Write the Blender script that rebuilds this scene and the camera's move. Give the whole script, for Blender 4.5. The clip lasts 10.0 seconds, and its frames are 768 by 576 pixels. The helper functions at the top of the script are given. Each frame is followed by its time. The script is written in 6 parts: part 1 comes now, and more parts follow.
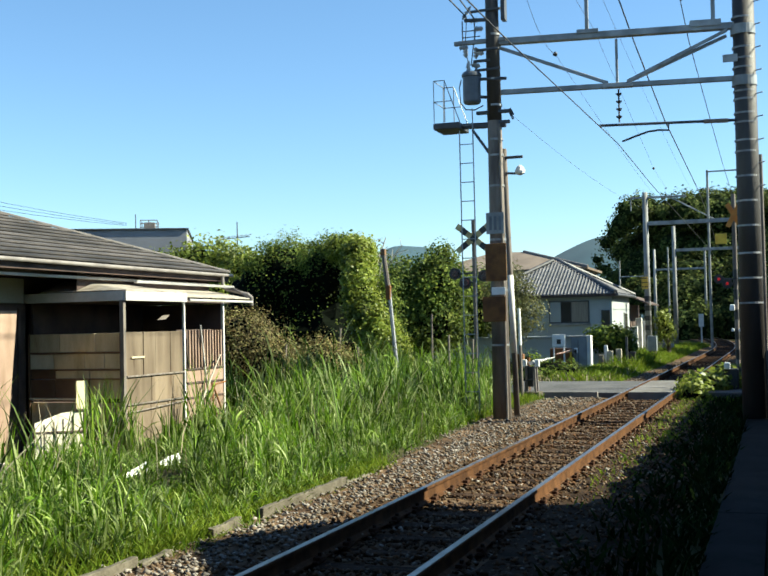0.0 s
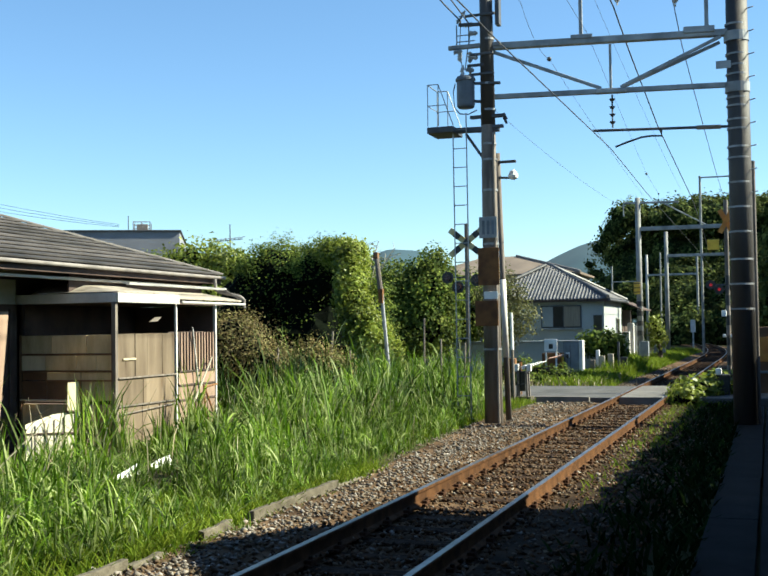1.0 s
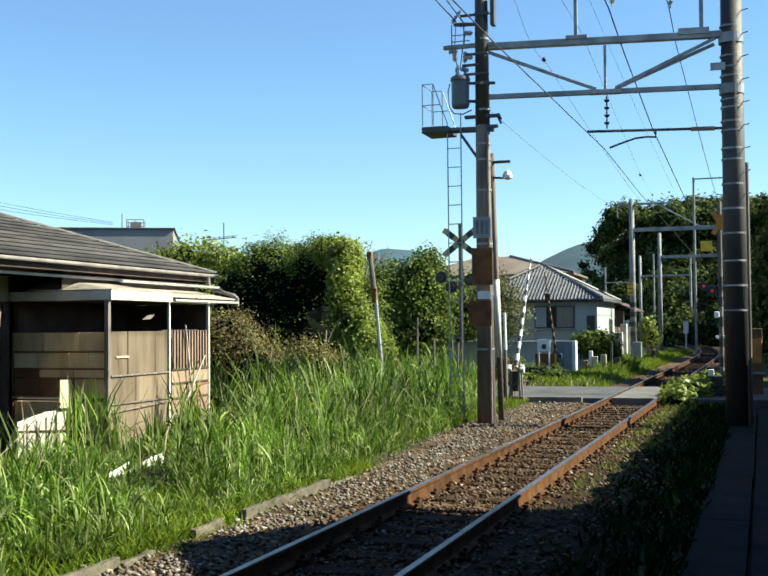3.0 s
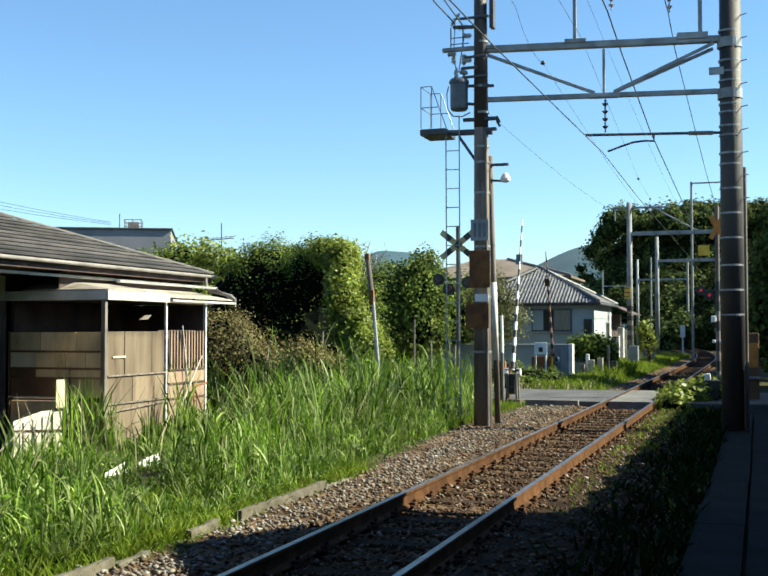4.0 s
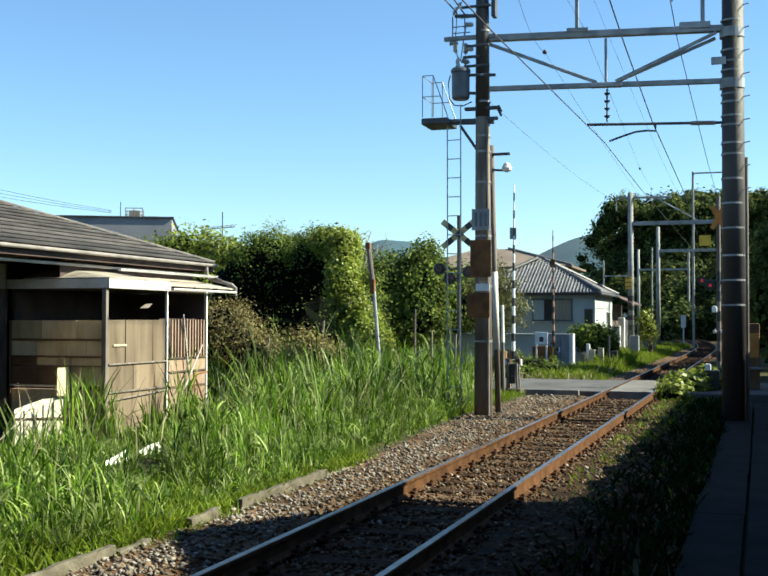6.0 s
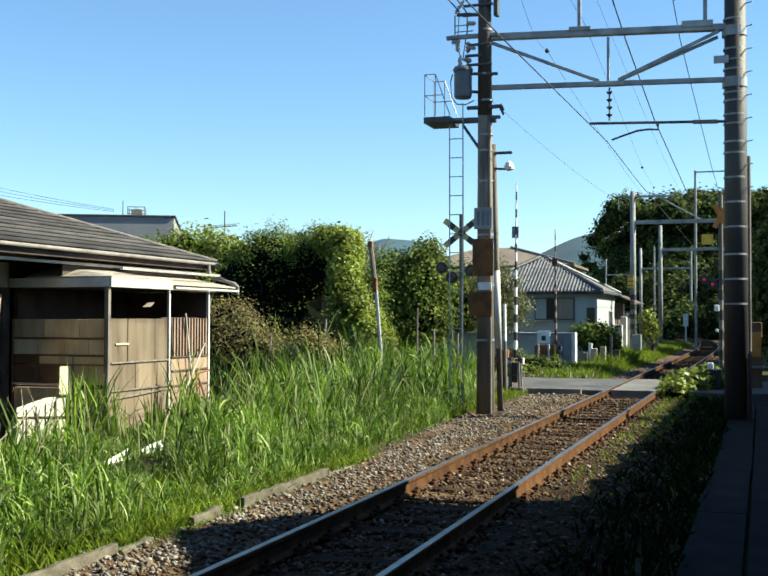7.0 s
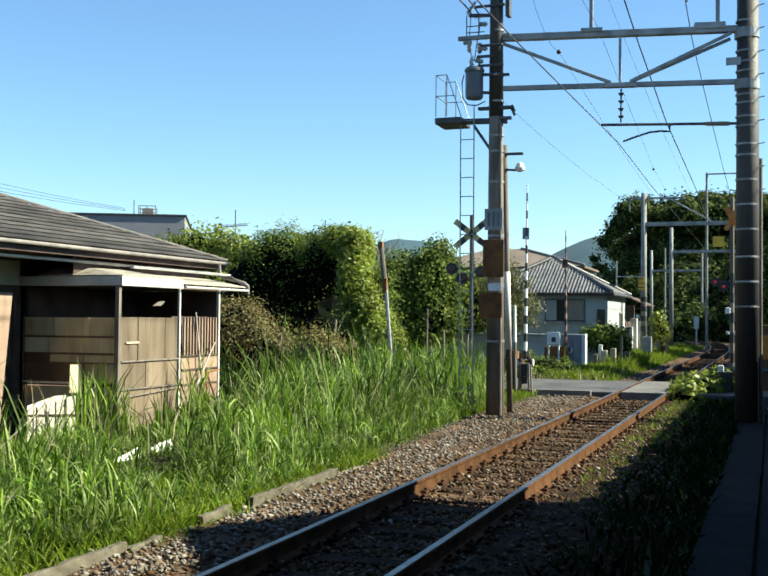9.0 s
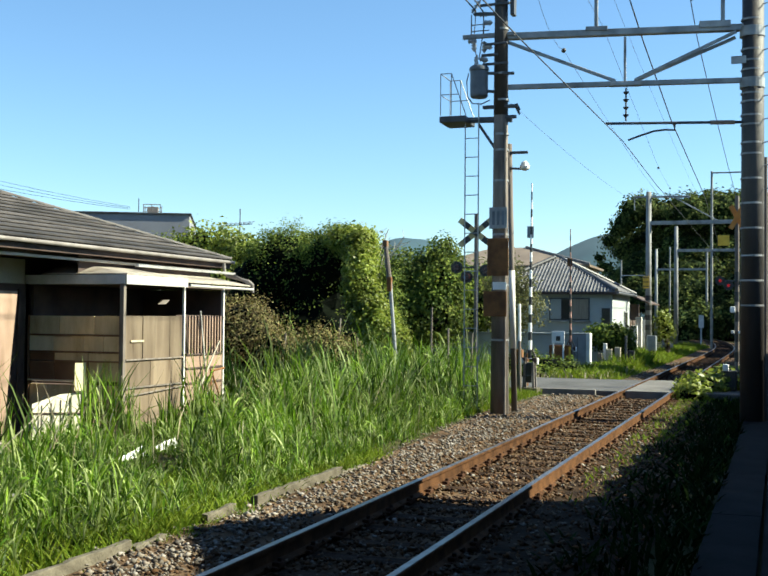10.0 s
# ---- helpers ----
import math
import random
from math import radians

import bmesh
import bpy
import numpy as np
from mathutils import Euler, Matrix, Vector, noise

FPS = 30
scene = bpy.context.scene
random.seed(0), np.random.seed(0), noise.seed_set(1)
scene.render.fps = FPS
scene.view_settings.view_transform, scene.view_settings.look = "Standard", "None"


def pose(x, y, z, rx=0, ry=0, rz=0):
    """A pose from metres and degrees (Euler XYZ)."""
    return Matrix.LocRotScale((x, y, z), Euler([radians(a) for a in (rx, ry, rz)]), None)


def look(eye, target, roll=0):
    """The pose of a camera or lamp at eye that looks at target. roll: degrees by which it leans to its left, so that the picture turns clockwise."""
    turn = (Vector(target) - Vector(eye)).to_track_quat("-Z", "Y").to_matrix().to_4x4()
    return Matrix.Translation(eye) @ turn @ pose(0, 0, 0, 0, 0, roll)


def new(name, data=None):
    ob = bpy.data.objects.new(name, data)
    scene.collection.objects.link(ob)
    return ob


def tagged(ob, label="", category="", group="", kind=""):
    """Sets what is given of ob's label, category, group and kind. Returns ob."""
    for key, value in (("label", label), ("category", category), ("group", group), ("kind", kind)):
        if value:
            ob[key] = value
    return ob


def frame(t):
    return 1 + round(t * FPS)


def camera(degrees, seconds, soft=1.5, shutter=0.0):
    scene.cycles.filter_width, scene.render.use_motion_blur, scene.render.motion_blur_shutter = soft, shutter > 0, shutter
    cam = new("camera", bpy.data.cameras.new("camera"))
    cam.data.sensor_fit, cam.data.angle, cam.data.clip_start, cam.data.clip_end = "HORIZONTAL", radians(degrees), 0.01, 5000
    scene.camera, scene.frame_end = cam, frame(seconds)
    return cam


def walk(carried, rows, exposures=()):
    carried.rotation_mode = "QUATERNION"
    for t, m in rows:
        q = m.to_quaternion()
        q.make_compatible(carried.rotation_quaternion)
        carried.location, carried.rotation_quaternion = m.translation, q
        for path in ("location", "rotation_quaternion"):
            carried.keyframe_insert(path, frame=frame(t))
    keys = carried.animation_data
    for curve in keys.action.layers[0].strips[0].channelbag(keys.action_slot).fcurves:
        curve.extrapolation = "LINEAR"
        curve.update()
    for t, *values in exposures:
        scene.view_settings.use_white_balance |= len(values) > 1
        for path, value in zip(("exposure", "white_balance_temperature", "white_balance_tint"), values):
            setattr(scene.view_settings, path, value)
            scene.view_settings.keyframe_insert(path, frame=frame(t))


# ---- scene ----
# World: y runs along the track away from the eye, x to the right, z = 0 at the top of the sleepers.
cam = camera(37.65, 10.0, soft=1.75)
walk(cam, [
    (0, pose(0, 0, 1.82, 91.935, 1.206, 19.317)),
    (0.5, pose(0, 0, 1.82, 92.054, 0.971, 19.136)),
    (1, pose(0, 0, 1.82, 92.105, 0.818, 18.926)),
    (1.5, pose(0, 0, 1.82, 92.165, 0.605, 18.806)),
    (2, pose(0, 0, 1.82, 92.036, 0.337, 18.676)),
    (2.5, pose(0, 0, 1.82, 92.024, 0.566, 18.613)),
    (4, pose(0, 0, 1.82, 92.163, 0.060, 18.433)),
    (4.5, pose(0, 0, 1.82, 91.937, -0.011, 18.375)),
    (5, pose(0, 0, 1.82, 91.706, 0.057, 18.389)),
    (5.5, pose(0, 0, 1.82, 91.646, -0.075, 18.415)),
    (7, pose(0, 0, 1.82, 91.553, -0.131, 18.583)),
    (7.5, pose(0, 0, 1.82, 91.557, -0.246, 18.733)),
    (8, pose(0, 0, 1.82, 91.598, -0.345, 18.838)),
    (8.5, pose(0, 0, 1.82, 91.622, -0.412, 18.956)),
    (9, pose(0, 0, 1.82, 91.569, -0.500, 19.086)),
    (9.5, pose(0, 0, 1.82, 91.528, -0.386, 19.223)),
    (10, pose(0, 0, 1.82, 91.500, -0.542, 19.315)),
], exposures=((0.0, 1.7, 6050, -1), (10.0, 1.7, 6050, -1)))

# ---- light ----
SUN_AZ, SUN_EL = radians(72), radians(36)
world = bpy.data.worlds.new("sky")
scene.world = world
world.use_nodes = True
wn = world.node_tree.nodes
sky = wn.new("ShaderNodeTexSky")
sky.sky_type, sky.sun_disc = "NISHITA", False
sky.sun_elevation, sky.sun_rotation = SUN_EL, SUN_AZ
sky.air_density, sky.dust_density, sky.ozone_density = 1.0, 0.1, 4.5
world.node_tree.links.new(sky.outputs[0], wn["Background"].inputs[0])
wn["Background"].inputs[1].default_value = 0.061
sun = new("sun", bpy.data.lights.new("sun", "SUN"))
sun.data.energy, sun.data.angle, sun.data.color = 5.0, radians(0.5), (1.0, 0.885, 0.67)
sun_way = Vector((math.sin(SUN_AZ) * math.cos(SUN_EL), math.cos(SUN_AZ) * math.cos(SUN_EL), math.sin(SUN_EL)))
sun.matrix_basis = look(sun_way * 60, (0, 0, 0))


# ---- materials ----
def rgb(c):
    return (*c, 1.0)


def surf(name, a, b, scale=3.0, rough=0.8, bump=0.2, fine=40.0, metal=0.0, stretch=(1, 1, 1), spread=0.12, stain=None):
    """A surface between two colours: stains at one scale, grain at another, small relief."""
    m = bpy.data.materials.new(name)
    m.use_nodes = True
    nt, N, L = m.node_tree, m.node_tree.nodes, m.node_tree.links.new
    bs = N["Principled BSDF"]
    co = N.new("ShaderNodeTexCoord")
    mp = N.new("ShaderNodeMapping")
    mp.inputs["Scale"].default_value = stretch
    L(co.outputs["Object"], mp.inputs[0])
    big, small = N.new("ShaderNodeTexNoise"), N.new("ShaderNodeTexNoise")
    big.inputs["Scale"].default_value, big.inputs["Detail"].default_value = scale, 6
    small.inputs["Scale"].default_value, small.inputs["Detail"].default_value = fine, 5
    L(mp.outputs[0], big.inputs[0]), L(mp.outputs[0], small.inputs[0])
    ramp = N.new("ShaderNodeValToRGB")
    ramp.color_ramp.elements[0].position, ramp.color_ramp.elements[1].position = 0.34, 0.66
    ramp.color_ramp.elements[0].color, ramp.color_ramp.elements[1].color = rgb(a), rgb(b)
    if stain:
        e = ramp.color_ramp.elements.new(0.30)
        e.color = rgb(stain)
    L(big.outputs[0], ramp.inputs[0])
    hsv = N.new("ShaderNodeHueSaturation")
    info = N.new("ShaderNodeObjectInfo")
    add = N.new("ShaderNodeMath"); add.operation = "ADD"
    L(info.outputs["Random"], add.inputs[0]), L(small.outputs[0], add.inputs[1])
    mr = N.new("ShaderNodeMapRange")
    mr.inputs[1].default_value, mr.inputs[2].default_value = 0.3, 1.7
    mr.inputs[3].default_value, mr.inputs[4].default_value = 1 - spread * 2, 1 + spread * 2
    L(add.outputs[0], mr.inputs[0]), L(mr.outputs[0], hsv.inputs["Value"]), L(ramp.outputs[0], hsv.inputs["Color"])
    L(hsv.outputs[0], bs.inputs["Base Color"])
    bs.inputs["Metallic"].default_value = metal
    rr = N.new("ShaderNodeMapRange")
    rr.inputs[3].default_value, rr.inputs[4].default_value = max(0.05, rough - 0.12), min(1, rough + 0.12)
    L(small.outputs[0], rr.inputs[0]), L(rr.outputs[0], bs.inputs["Roughness"])
    if bump:
        bp = N.new("ShaderNodeBump")
        bp.inputs["Strength"].default_value, bp.inputs["Distance"].default_value = bump, 0.02
        L(small.outputs[0], bp.inputs["Height"]), L(bp.outputs[0], bs.inputs["Normal"])
    return m


def island(name, colours, rough=0.6, through_light=0.0, gloss=0.3, patch=0.9, deep=0.28):
    """A material for many small pieces: a colour of its own for each piece."""
    m = bpy.data.materials.new(name)
    m.use_nodes = True
    N, L = m.node_tree.nodes, m.node_tree.links.new
    bs, out = N["Principled BSDF"], N["Material Output"]
    geo, ramp = N.new("ShaderNodeNewGeometry"), N.new("ShaderNodeValToRGB")
    el = ramp.color_ramp.elements
    while len(el) < len(colours):
        el.new(0.5)
    for i, c in enumerate(colours):
        el[i].position, el[i].color = i / (len(colours) - 1), rgb(c)
    L(geo.outputs["Random Per Island"], ramp.inputs[0])
    co, no = N.new("ShaderNodeTexCoord"), N.new("ShaderNodeTexNoise")
    no.inputs["Scale"].default_value, no.inputs["Detail"].default_value = patch, 3
    L(co.outputs["Object"], no.inputs[0])
    # Patchy tone; strong on grass and forest to imitate shaded gaps and lit clumps.
    mr, hsv = N.new("ShaderNodeMapRange"), N.new("ShaderNodeHueSaturation")
    mr.inputs[1].default_value, mr.inputs[2].default_value, mr.inputs[3].default_value, mr.inputs[4].default_value = 0.32, 0.68, 1 - deep, 1 + deep
    L(no.outputs[0], mr.inputs[0]), L(mr.outputs[0], hsv.inputs["Value"]), L(ramp.outputs[0], hsv.inputs["Color"])
    L(hsv.outputs[0], bs.inputs["Base Color"])
    bs.inputs["Roughness"].default_value = rough
    bs.inputs["Specular IOR Level"].default_value = gloss
    if through_light:
        tr, mix = N.new("ShaderNodeBsdfTranslucent"), N.new("ShaderNodeMixShader")
        L(hsv.outputs[0], tr.inputs[0])
        mix.inputs[0].default_value = through_light
        L(bs.outputs[0], mix.inputs[1]), L(tr.outputs[0], mix.inputs[2]), L(mix.outputs[0], out.inputs[0])
    return m


def thin(m, share):
    """Let part of the light pass through a thin sheet."""
    N, L = m.node_tree.nodes, m.node_tree.links.new
    bs, out = N["Principled BSDF"], N["Material Output"]
    tr, mix = N.new("ShaderNodeBsdfTranslucent"), N.new("ShaderNodeMixShader")
    L(bs.inputs["Base Color"].links[0].from_socket, tr.inputs[0])
    mix.inputs[0].default_value = share
    L(bs.outputs[0], mix.inputs[1]), L(tr.outputs[0], mix.inputs[2]), L(mix.outputs[0], out.inputs[0])
    return m


def glow(name, colour, strength):
    m = bpy.data.materials.new(name)
    m.use_nodes = True
    bs = m.node_tree.nodes["Principled BSDF"]
    bs.inputs["Base Color"].default_value, bs.inputs["Emission Color"].default_value = rgb(colour), rgb(colour)
    bs.inputs["Emission Strength"].default_value, bs.inputs["Roughness"].default_value = strength, 0.3
    return m


M = {
    "soil": surf("soil", (0.0279, 0.031, 0.0112), (0.0558, 0.0527, 0.0248), 0.8, 0.95, 0.6, 12),
    "earth": surf("dark_trackside_earth", (0.014, 0.009, 0.006), (0.05, 0.032, 0.019), 2.5, 0.95, 0.9, 22, spread=0.3),
    "ballast": surf("ballast_bed", (0.048, 0.03, 0.018), (0.125, 0.082, 0.05), 1.5, 0.95, 0.8, 25),
    "stones": island("ballast_stones", [(0.014, 0.009, 0.006), (0.06, 0.033, 0.017), (0.1, 0.053, 0.026), (0.068, 0.045, 0.03), (0.16, 0.12, 0.085), (0.03, 0.017, 0.009)], 0.9, gloss=0.08),
    "greystones": island("grey_ballast_stones", [(0.05, 0.042, 0.035), (0.12, 0.105, 0.09), (0.17, 0.152, 0.13), (0.24, 0.22, 0.2), (0.10, 0.07, 0.045), (0.15, 0.11, 0.07)], 0.9, gloss=0.1),
    "sleeper": surf("sleeper_wood", (0.018, 0.011, 0.008), (0.06, 0.038, 0.025), 4, 0.9, 0.6, 30, stretch=(1, 6, 6)),
    "rail": surf("rusty_rail", (0.04, 0.02, 0.010), (0.09, 0.044, 0.02), 6, 0.75, 0.25, 60),
    "railtop": surf("worn_rail_head", (0.15, 0.125, 0.11), (0.27, 0.235, 0.21), 8, 0.32, 0.05, 90, metal=0.85),
    "spike": surf("rail_clip_iron", (0.0186, 0.0112, 0.00744), (0.062, 0.031, 0.0186), 20, 0.8, 0.2, 60),
    "kerb": surf("weathered_concrete", (0.075, 0.066, 0.05), (0.15, 0.135, 0.105), 5, 0.9, 0.5, 40, stain=(0.04, 0.04, 0.025)),
    "asphalt": surf("asphalt", (0.045, 0.045, 0.047), (0.095, 0.093, 0.095), 1.2, 0.9, 0.4, 70),
    "deck": surf("concrete_deck", (0.09, 0.085, 0.078), (0.15, 0.14, 0.13), 2, 0.85, 0.3, 50),
    "pole": surf("pole_concrete", (0.07, 0.057, 0.05), (0.18, 0.155, 0.135), 1.6, 0.85, 0.3, 50, stretch=(3, 3, 0.6)),
    "poledark": surf("pole_dark_concrete", (0.018, 0.0145, 0.0135), (0.04, 0.034, 0.031), 1.3, 0.6, 0.3, 50, stretch=(3, 3, 0.6)),
    "steel": surf("galvanised_steel", (0.17, 0.178, 0.185), (0.31, 0.318, 0.325), 3, 0.5, 0.1, 60, metal=0.3),
    "darksteel": surf("dark_painted_steel", (0.0279, 0.031, 0.0372), (0.0558, 0.0589, 0.0682), 5, 0.55, 0.1, 60),
    "band": surf("steel_band", (0.14, 0.14, 0.145), (0.26, 0.26, 0.26), 9, 0.5, 0.05, 60, metal=0.4),
    "trafo": surf("transformer_grey_paint", (0.062, 0.0744, 0.093), (0.0992, 0.112, 0.136), 4, 0.5, 0.1, 50),
    "rust": surf("rusted_sheet", (0.0806, 0.031, 0.00744), (0.161, 0.0682, 0.0155), 5, 0.85, 0.3, 40),
    "porcelain": surf("insulator_porcelain", (0.22, 0.22, 0.22), (0.36, 0.36, 0.36), 8, 0.3, 0.0),
    "wire": surf("wire_metal", (0.010, 0.010, 0.012), (0.02, 0.02, 0.022), 4, 0.6, 0.0),
    "white": surf("white_paint", (0.527, 0.527, 0.51), (0.697, 0.697, 0.68), 3, 0.6, 0.1, 50),
    "black": surf("black_paint", (0.0093, 0.0093, 0.00992), (0.0217, 0.0217, 0.0217), 4, 0.5, 0.1),
    "yellow": surf("yellow_paint", (0.44, 0.25, 0.012), (0.56, 0.36, 0.03), 5, 0.55, 0.1),
    "fadedred": surf("faded_red_paint", (0.2, 0.075, 0.05), (0.4, 0.26, 0.21), 6, 0.7, 0.1, 40),
    "fadedyellow": surf("faded_yellow_paint", (0.3, 0.22, 0.07), (0.46, 0.4, 0.22), 5, 0.6, 0.1),
    "orange": surf("orange_paint", (0.341, 0.124, 0.0124), (0.434, 0.186, 0.0248), 5, 0.6, 0.1),
    "grey": surf("grey_cabinet_paint", (0.118, 0.136, 0.155), (0.174, 0.192, 0.211), 3, 0.6, 0.1),
    "redlens": glow("lit_red_lens", (0.55, 0.012, 0.015), 0.1),
    "darklens": surf("unlit_lens", (0.02, 0.004, 0.004), (0.035, 0.008, 0.008), 9, 0.25, 0.0),
    "slate": surf("slate_roofing", (0.02, 0.018, 0.018), (0.082, 0.072, 0.069), 3.5, 0.75, 0.5, 22, stretch=(1, 0.3, 1), spread=0.3),
    "gutter": surf("grey_gutter", (0.13, 0.115, 0.105), (0.21, 0.19, 0.175), 4, 0.6, 0.1),
    "fascia": surf("white_fascia_board", (0.357, 0.34, 0.315), (0.527, 0.51, 0.476), 2.5, 0.7, 0.15, 40, stain=(0.255, 0.221, 0.187)),
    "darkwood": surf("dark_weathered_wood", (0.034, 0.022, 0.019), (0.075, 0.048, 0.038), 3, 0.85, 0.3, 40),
    "timber": surf("grey_timber_post", (0.0992, 0.0806, 0.0682), (0.186, 0.161, 0.136), 4, 0.85, 0.3, 40, stretch=(4, 4, 0.6)),
    "board": thin(surf("tan_fibreglass_board", (0.16, 0.118, 0.078), (0.27, 0.21, 0.145), 1.6, 0.8, 0.15, 30, stretch=(3, 3, 0.5), stain=(0.11, 0.07, 0.04)), 0.35),
    # Paler than the east boards: missing backlight is put into the colour.
    "litboard": thin(surf("lightened_tan_hardboard", (0.45, 0.355, 0.2), (0.62, 0.51, 0.32), 2.2, 0.8, 0.15, 30, stretch=(3, 3, 0.6), stain=(0.24, 0.16, 0.08)), 0.25),
    "palesheet": surf("pale_weathered_sheet", (0.2, 0.175, 0.145), (0.4, 0.36, 0.3), 3, 0.7, 0.25, 30, stretch=(1, 3, 1), stain=(0.12, 0.095, 0.07)),
    "pinkboard": surf("faded_pink_plywood", (0.17, 0.11, 0.075), (0.27, 0.19, 0.14), 2, 0.8, 0.15, 30, stretch=(2, 2, 0.5)),
    "brownboard": surf("brown_plywood", (0.093, 0.0434, 0.0186), (0.174, 0.093, 0.0434), 2, 0.8, 0.15, 30),
    "paper": thin(surf("white_paper_screen", (0.50, 0.47, 0.37), (0.72, 0.68, 0.55), 3, 0.85, 0.05, 30), 0.08),
    "plaster": surf("cream_plaster", (0.288, 0.264, 0.208), (0.4, 0.368, 0.296), 1.5, 0.9, 0.2, 40),
    "wallblue": surf("pale_grey_render", (0.27, 0.30, 0.31), (0.35, 0.38, 0.385), 0.8, 0.85, 0.1, 30),
    "tile": surf("grey_roof_tile", (0.09, 0.09, 0.096), (0.16, 0.157, 0.162), 3, 0.7, 0.15, 30),
    "brownroof": surf("brown_metal_roof", (0.136, 0.105, 0.0806), (0.205, 0.161, 0.124), 1, 0.7, 0.1),
    "window": surf("window_glass_dark", (0.0186, 0.0217, 0.0248), (0.0372, 0.0372, 0.0403), 2, 0.12, 0.0),
    "curtain": surf("beige_curtain", (0.198, 0.174, 0.136), (0.26, 0.229, 0.186), 5, 0.9, 0.1, stretch=(6, 6, 0.4)),
    "greybuild": surf("grey_cladding", (0.155, 0.161, 0.186), (0.211, 0.217, 0.242), 0.5, 0.8, 0.1, 20),
    "bark": surf("bark", (0.031, 0.0217, 0.0155), (0.0806, 0.062, 0.0465), 5, 0.95, 0.6, 30, stretch=(2, 2, 0.5)),
    # Near-black filling of the crowns: inner shade put into the colour.
    "core": surf("crown_shade", (0.001, 0.002, 0.001), (0.0025, 0.0045, 0.002), 3, 1.0, 0.8, 14),
    "grass": island("tall_grass", [(0.016, 0.036, 0.003), (0.05, 0.105, 0.006), (0.095, 0.175, 0.01), (0.15, 0.23, 0.02), (0.31, 0.36, 0.15), (0.04, 0.085, 0.005)], 0.5, 0.42, gloss=0.16, patch=1.1, deep=0.55),
    "lowgrass": island("short_grass", [(0.062, 0.105, 0.008), (0.11, 0.165, 0.011), (0.165, 0.205, 0.02), (0.08, 0.125, 0.011)], 0.6, 0.42, gloss=0.1),
    "straw": island("dry_stalks", [(0.155, 0.124, 0.0682), (0.26, 0.223, 0.136), (0.31, 0.285, 0.205)], 0.7, 0.15),
    "leaf": island("green_leaves", [(0.03, 0.05, 0.011), (0.065, 0.10, 0.017), (0.12, 0.165, 0.025), (0.19, 0.22, 0.04)], 0.65, 0.42, gloss=0.15, deep=0.45),
    "vine": island("bright_vine_leaves", [(0.075, 0.11, 0.014), (0.14, 0.18, 0.022), (0.21, 0.25, 0.036), (0.27, 0.30, 0.07)], 0.4, 0.45, gloss=0.25, patch=1.2, deep=0.4),
    "brown": island("brown_withered_leaves", [(0.06, 0.046, 0.016), (0.15, 0.11, 0.042), (0.13, 0.14, 0.04), (0.24, 0.19, 0.08)], 0.7, 0.3),
    "forest": island("forest_leaves", [(0.026, 0.038, 0.011), (0.05, 0.07, 0.018), (0.085, 0.108, 0.028), (0.14, 0.155, 0.045)], 0.85, 0.26, gloss=0.06, patch=0.4, deep=0.75),
    # The haze of distance is put into this blue base colour.
    "farhill": surf("far_hill_haze_blue", (0.02, 0.053, 0.078), (0.028, 0.068, 0.09), 0.012, 1.0, 0.0, 0.08),
    "olive": island("olive_leaves", [(0.06, 0.07, 0.025), (0.10, 0.105, 0.04), (0.15, 0.145, 0.06)], 0.6, 0.5),
    # Weeds in the shaded strip; the shade is put into this near-black colour.
    "shadeweed": island("shade_coloured_weeds", [(0.005, 0.011, 0.003), (0.009, 0.02, 0.004), (0.014, 0.028, 0.006)], 0.7, 0.15, gloss=0.02),
    "cream": thin(surf("cream_fibre_panel", (0.48, 0.40, 0.26), (0.66, 0.57, 0.39), 1.5, 0.8, 0.12, 30, stretch=(3, 3, 0.4), stain=(0.34, 0.25, 0.14)), 0.12),
    "farpost": surf("pale_concrete_post", (0.16, 0.165, 0.165), (0.26, 0.265, 0.26), 2, 0.8, 0.1),
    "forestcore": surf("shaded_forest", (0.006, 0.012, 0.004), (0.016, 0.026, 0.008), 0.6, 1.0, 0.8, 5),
    # Path and trough: their deep shade is put into this near-black base colour.
    "shadepath": surf("shade_dark_concrete", (0.006, 0.0065, 0.007), (0.013, 0.0135, 0.014), 2, 0.85, 0.3, 40),
    "sheet": surf("weathered_metal_sheet", (0.093, 0.0775, 0.0651), (0.167, 0.143, 0.124), 3, 0.7, 0.2, 40),
    "caster": surf("caster_boards", (0.048, 0.045, 0.039), (0.084, 0.078, 0.069), 2, 0.9, 0.2),
}
# hardly any gloss, so shaded ground and tree cores stay dark under the sky
for key in ("shadepath", "kerb", "sleeper", "ballast", "soil", "earth", "spike", "rail", "caster", "core", "forestcore"):
    M[key].node_tree.nodes["Principled BSDF"].inputs["Specular IOR Level"].default_value = 0.06


# ---- mesh helpers ----
def box(bm, x0, x1, y0, y1, z0, z1, bevel=0.0, turn=None):
    m = Matrix.Translation(((x0 + x1) / 2, (y0 + y1) / 2, (z0 + z1) / 2))
    if turn:
        m = m @ turn
    m = m @ Matrix.Diagonal((abs(x1 - x0), abs(y1 - y0), abs(z1 - z0), 1))
    vs = bmesh.ops.create_cube(bm, size=1, matrix=m)["verts"]
    if bevel:
        es = list({e for v in vs for e in v.link_edges})
        bmesh.ops.bevel(bm, geom=es, offset=bevel, segments=2, affect="EDGES", profile=0.6)


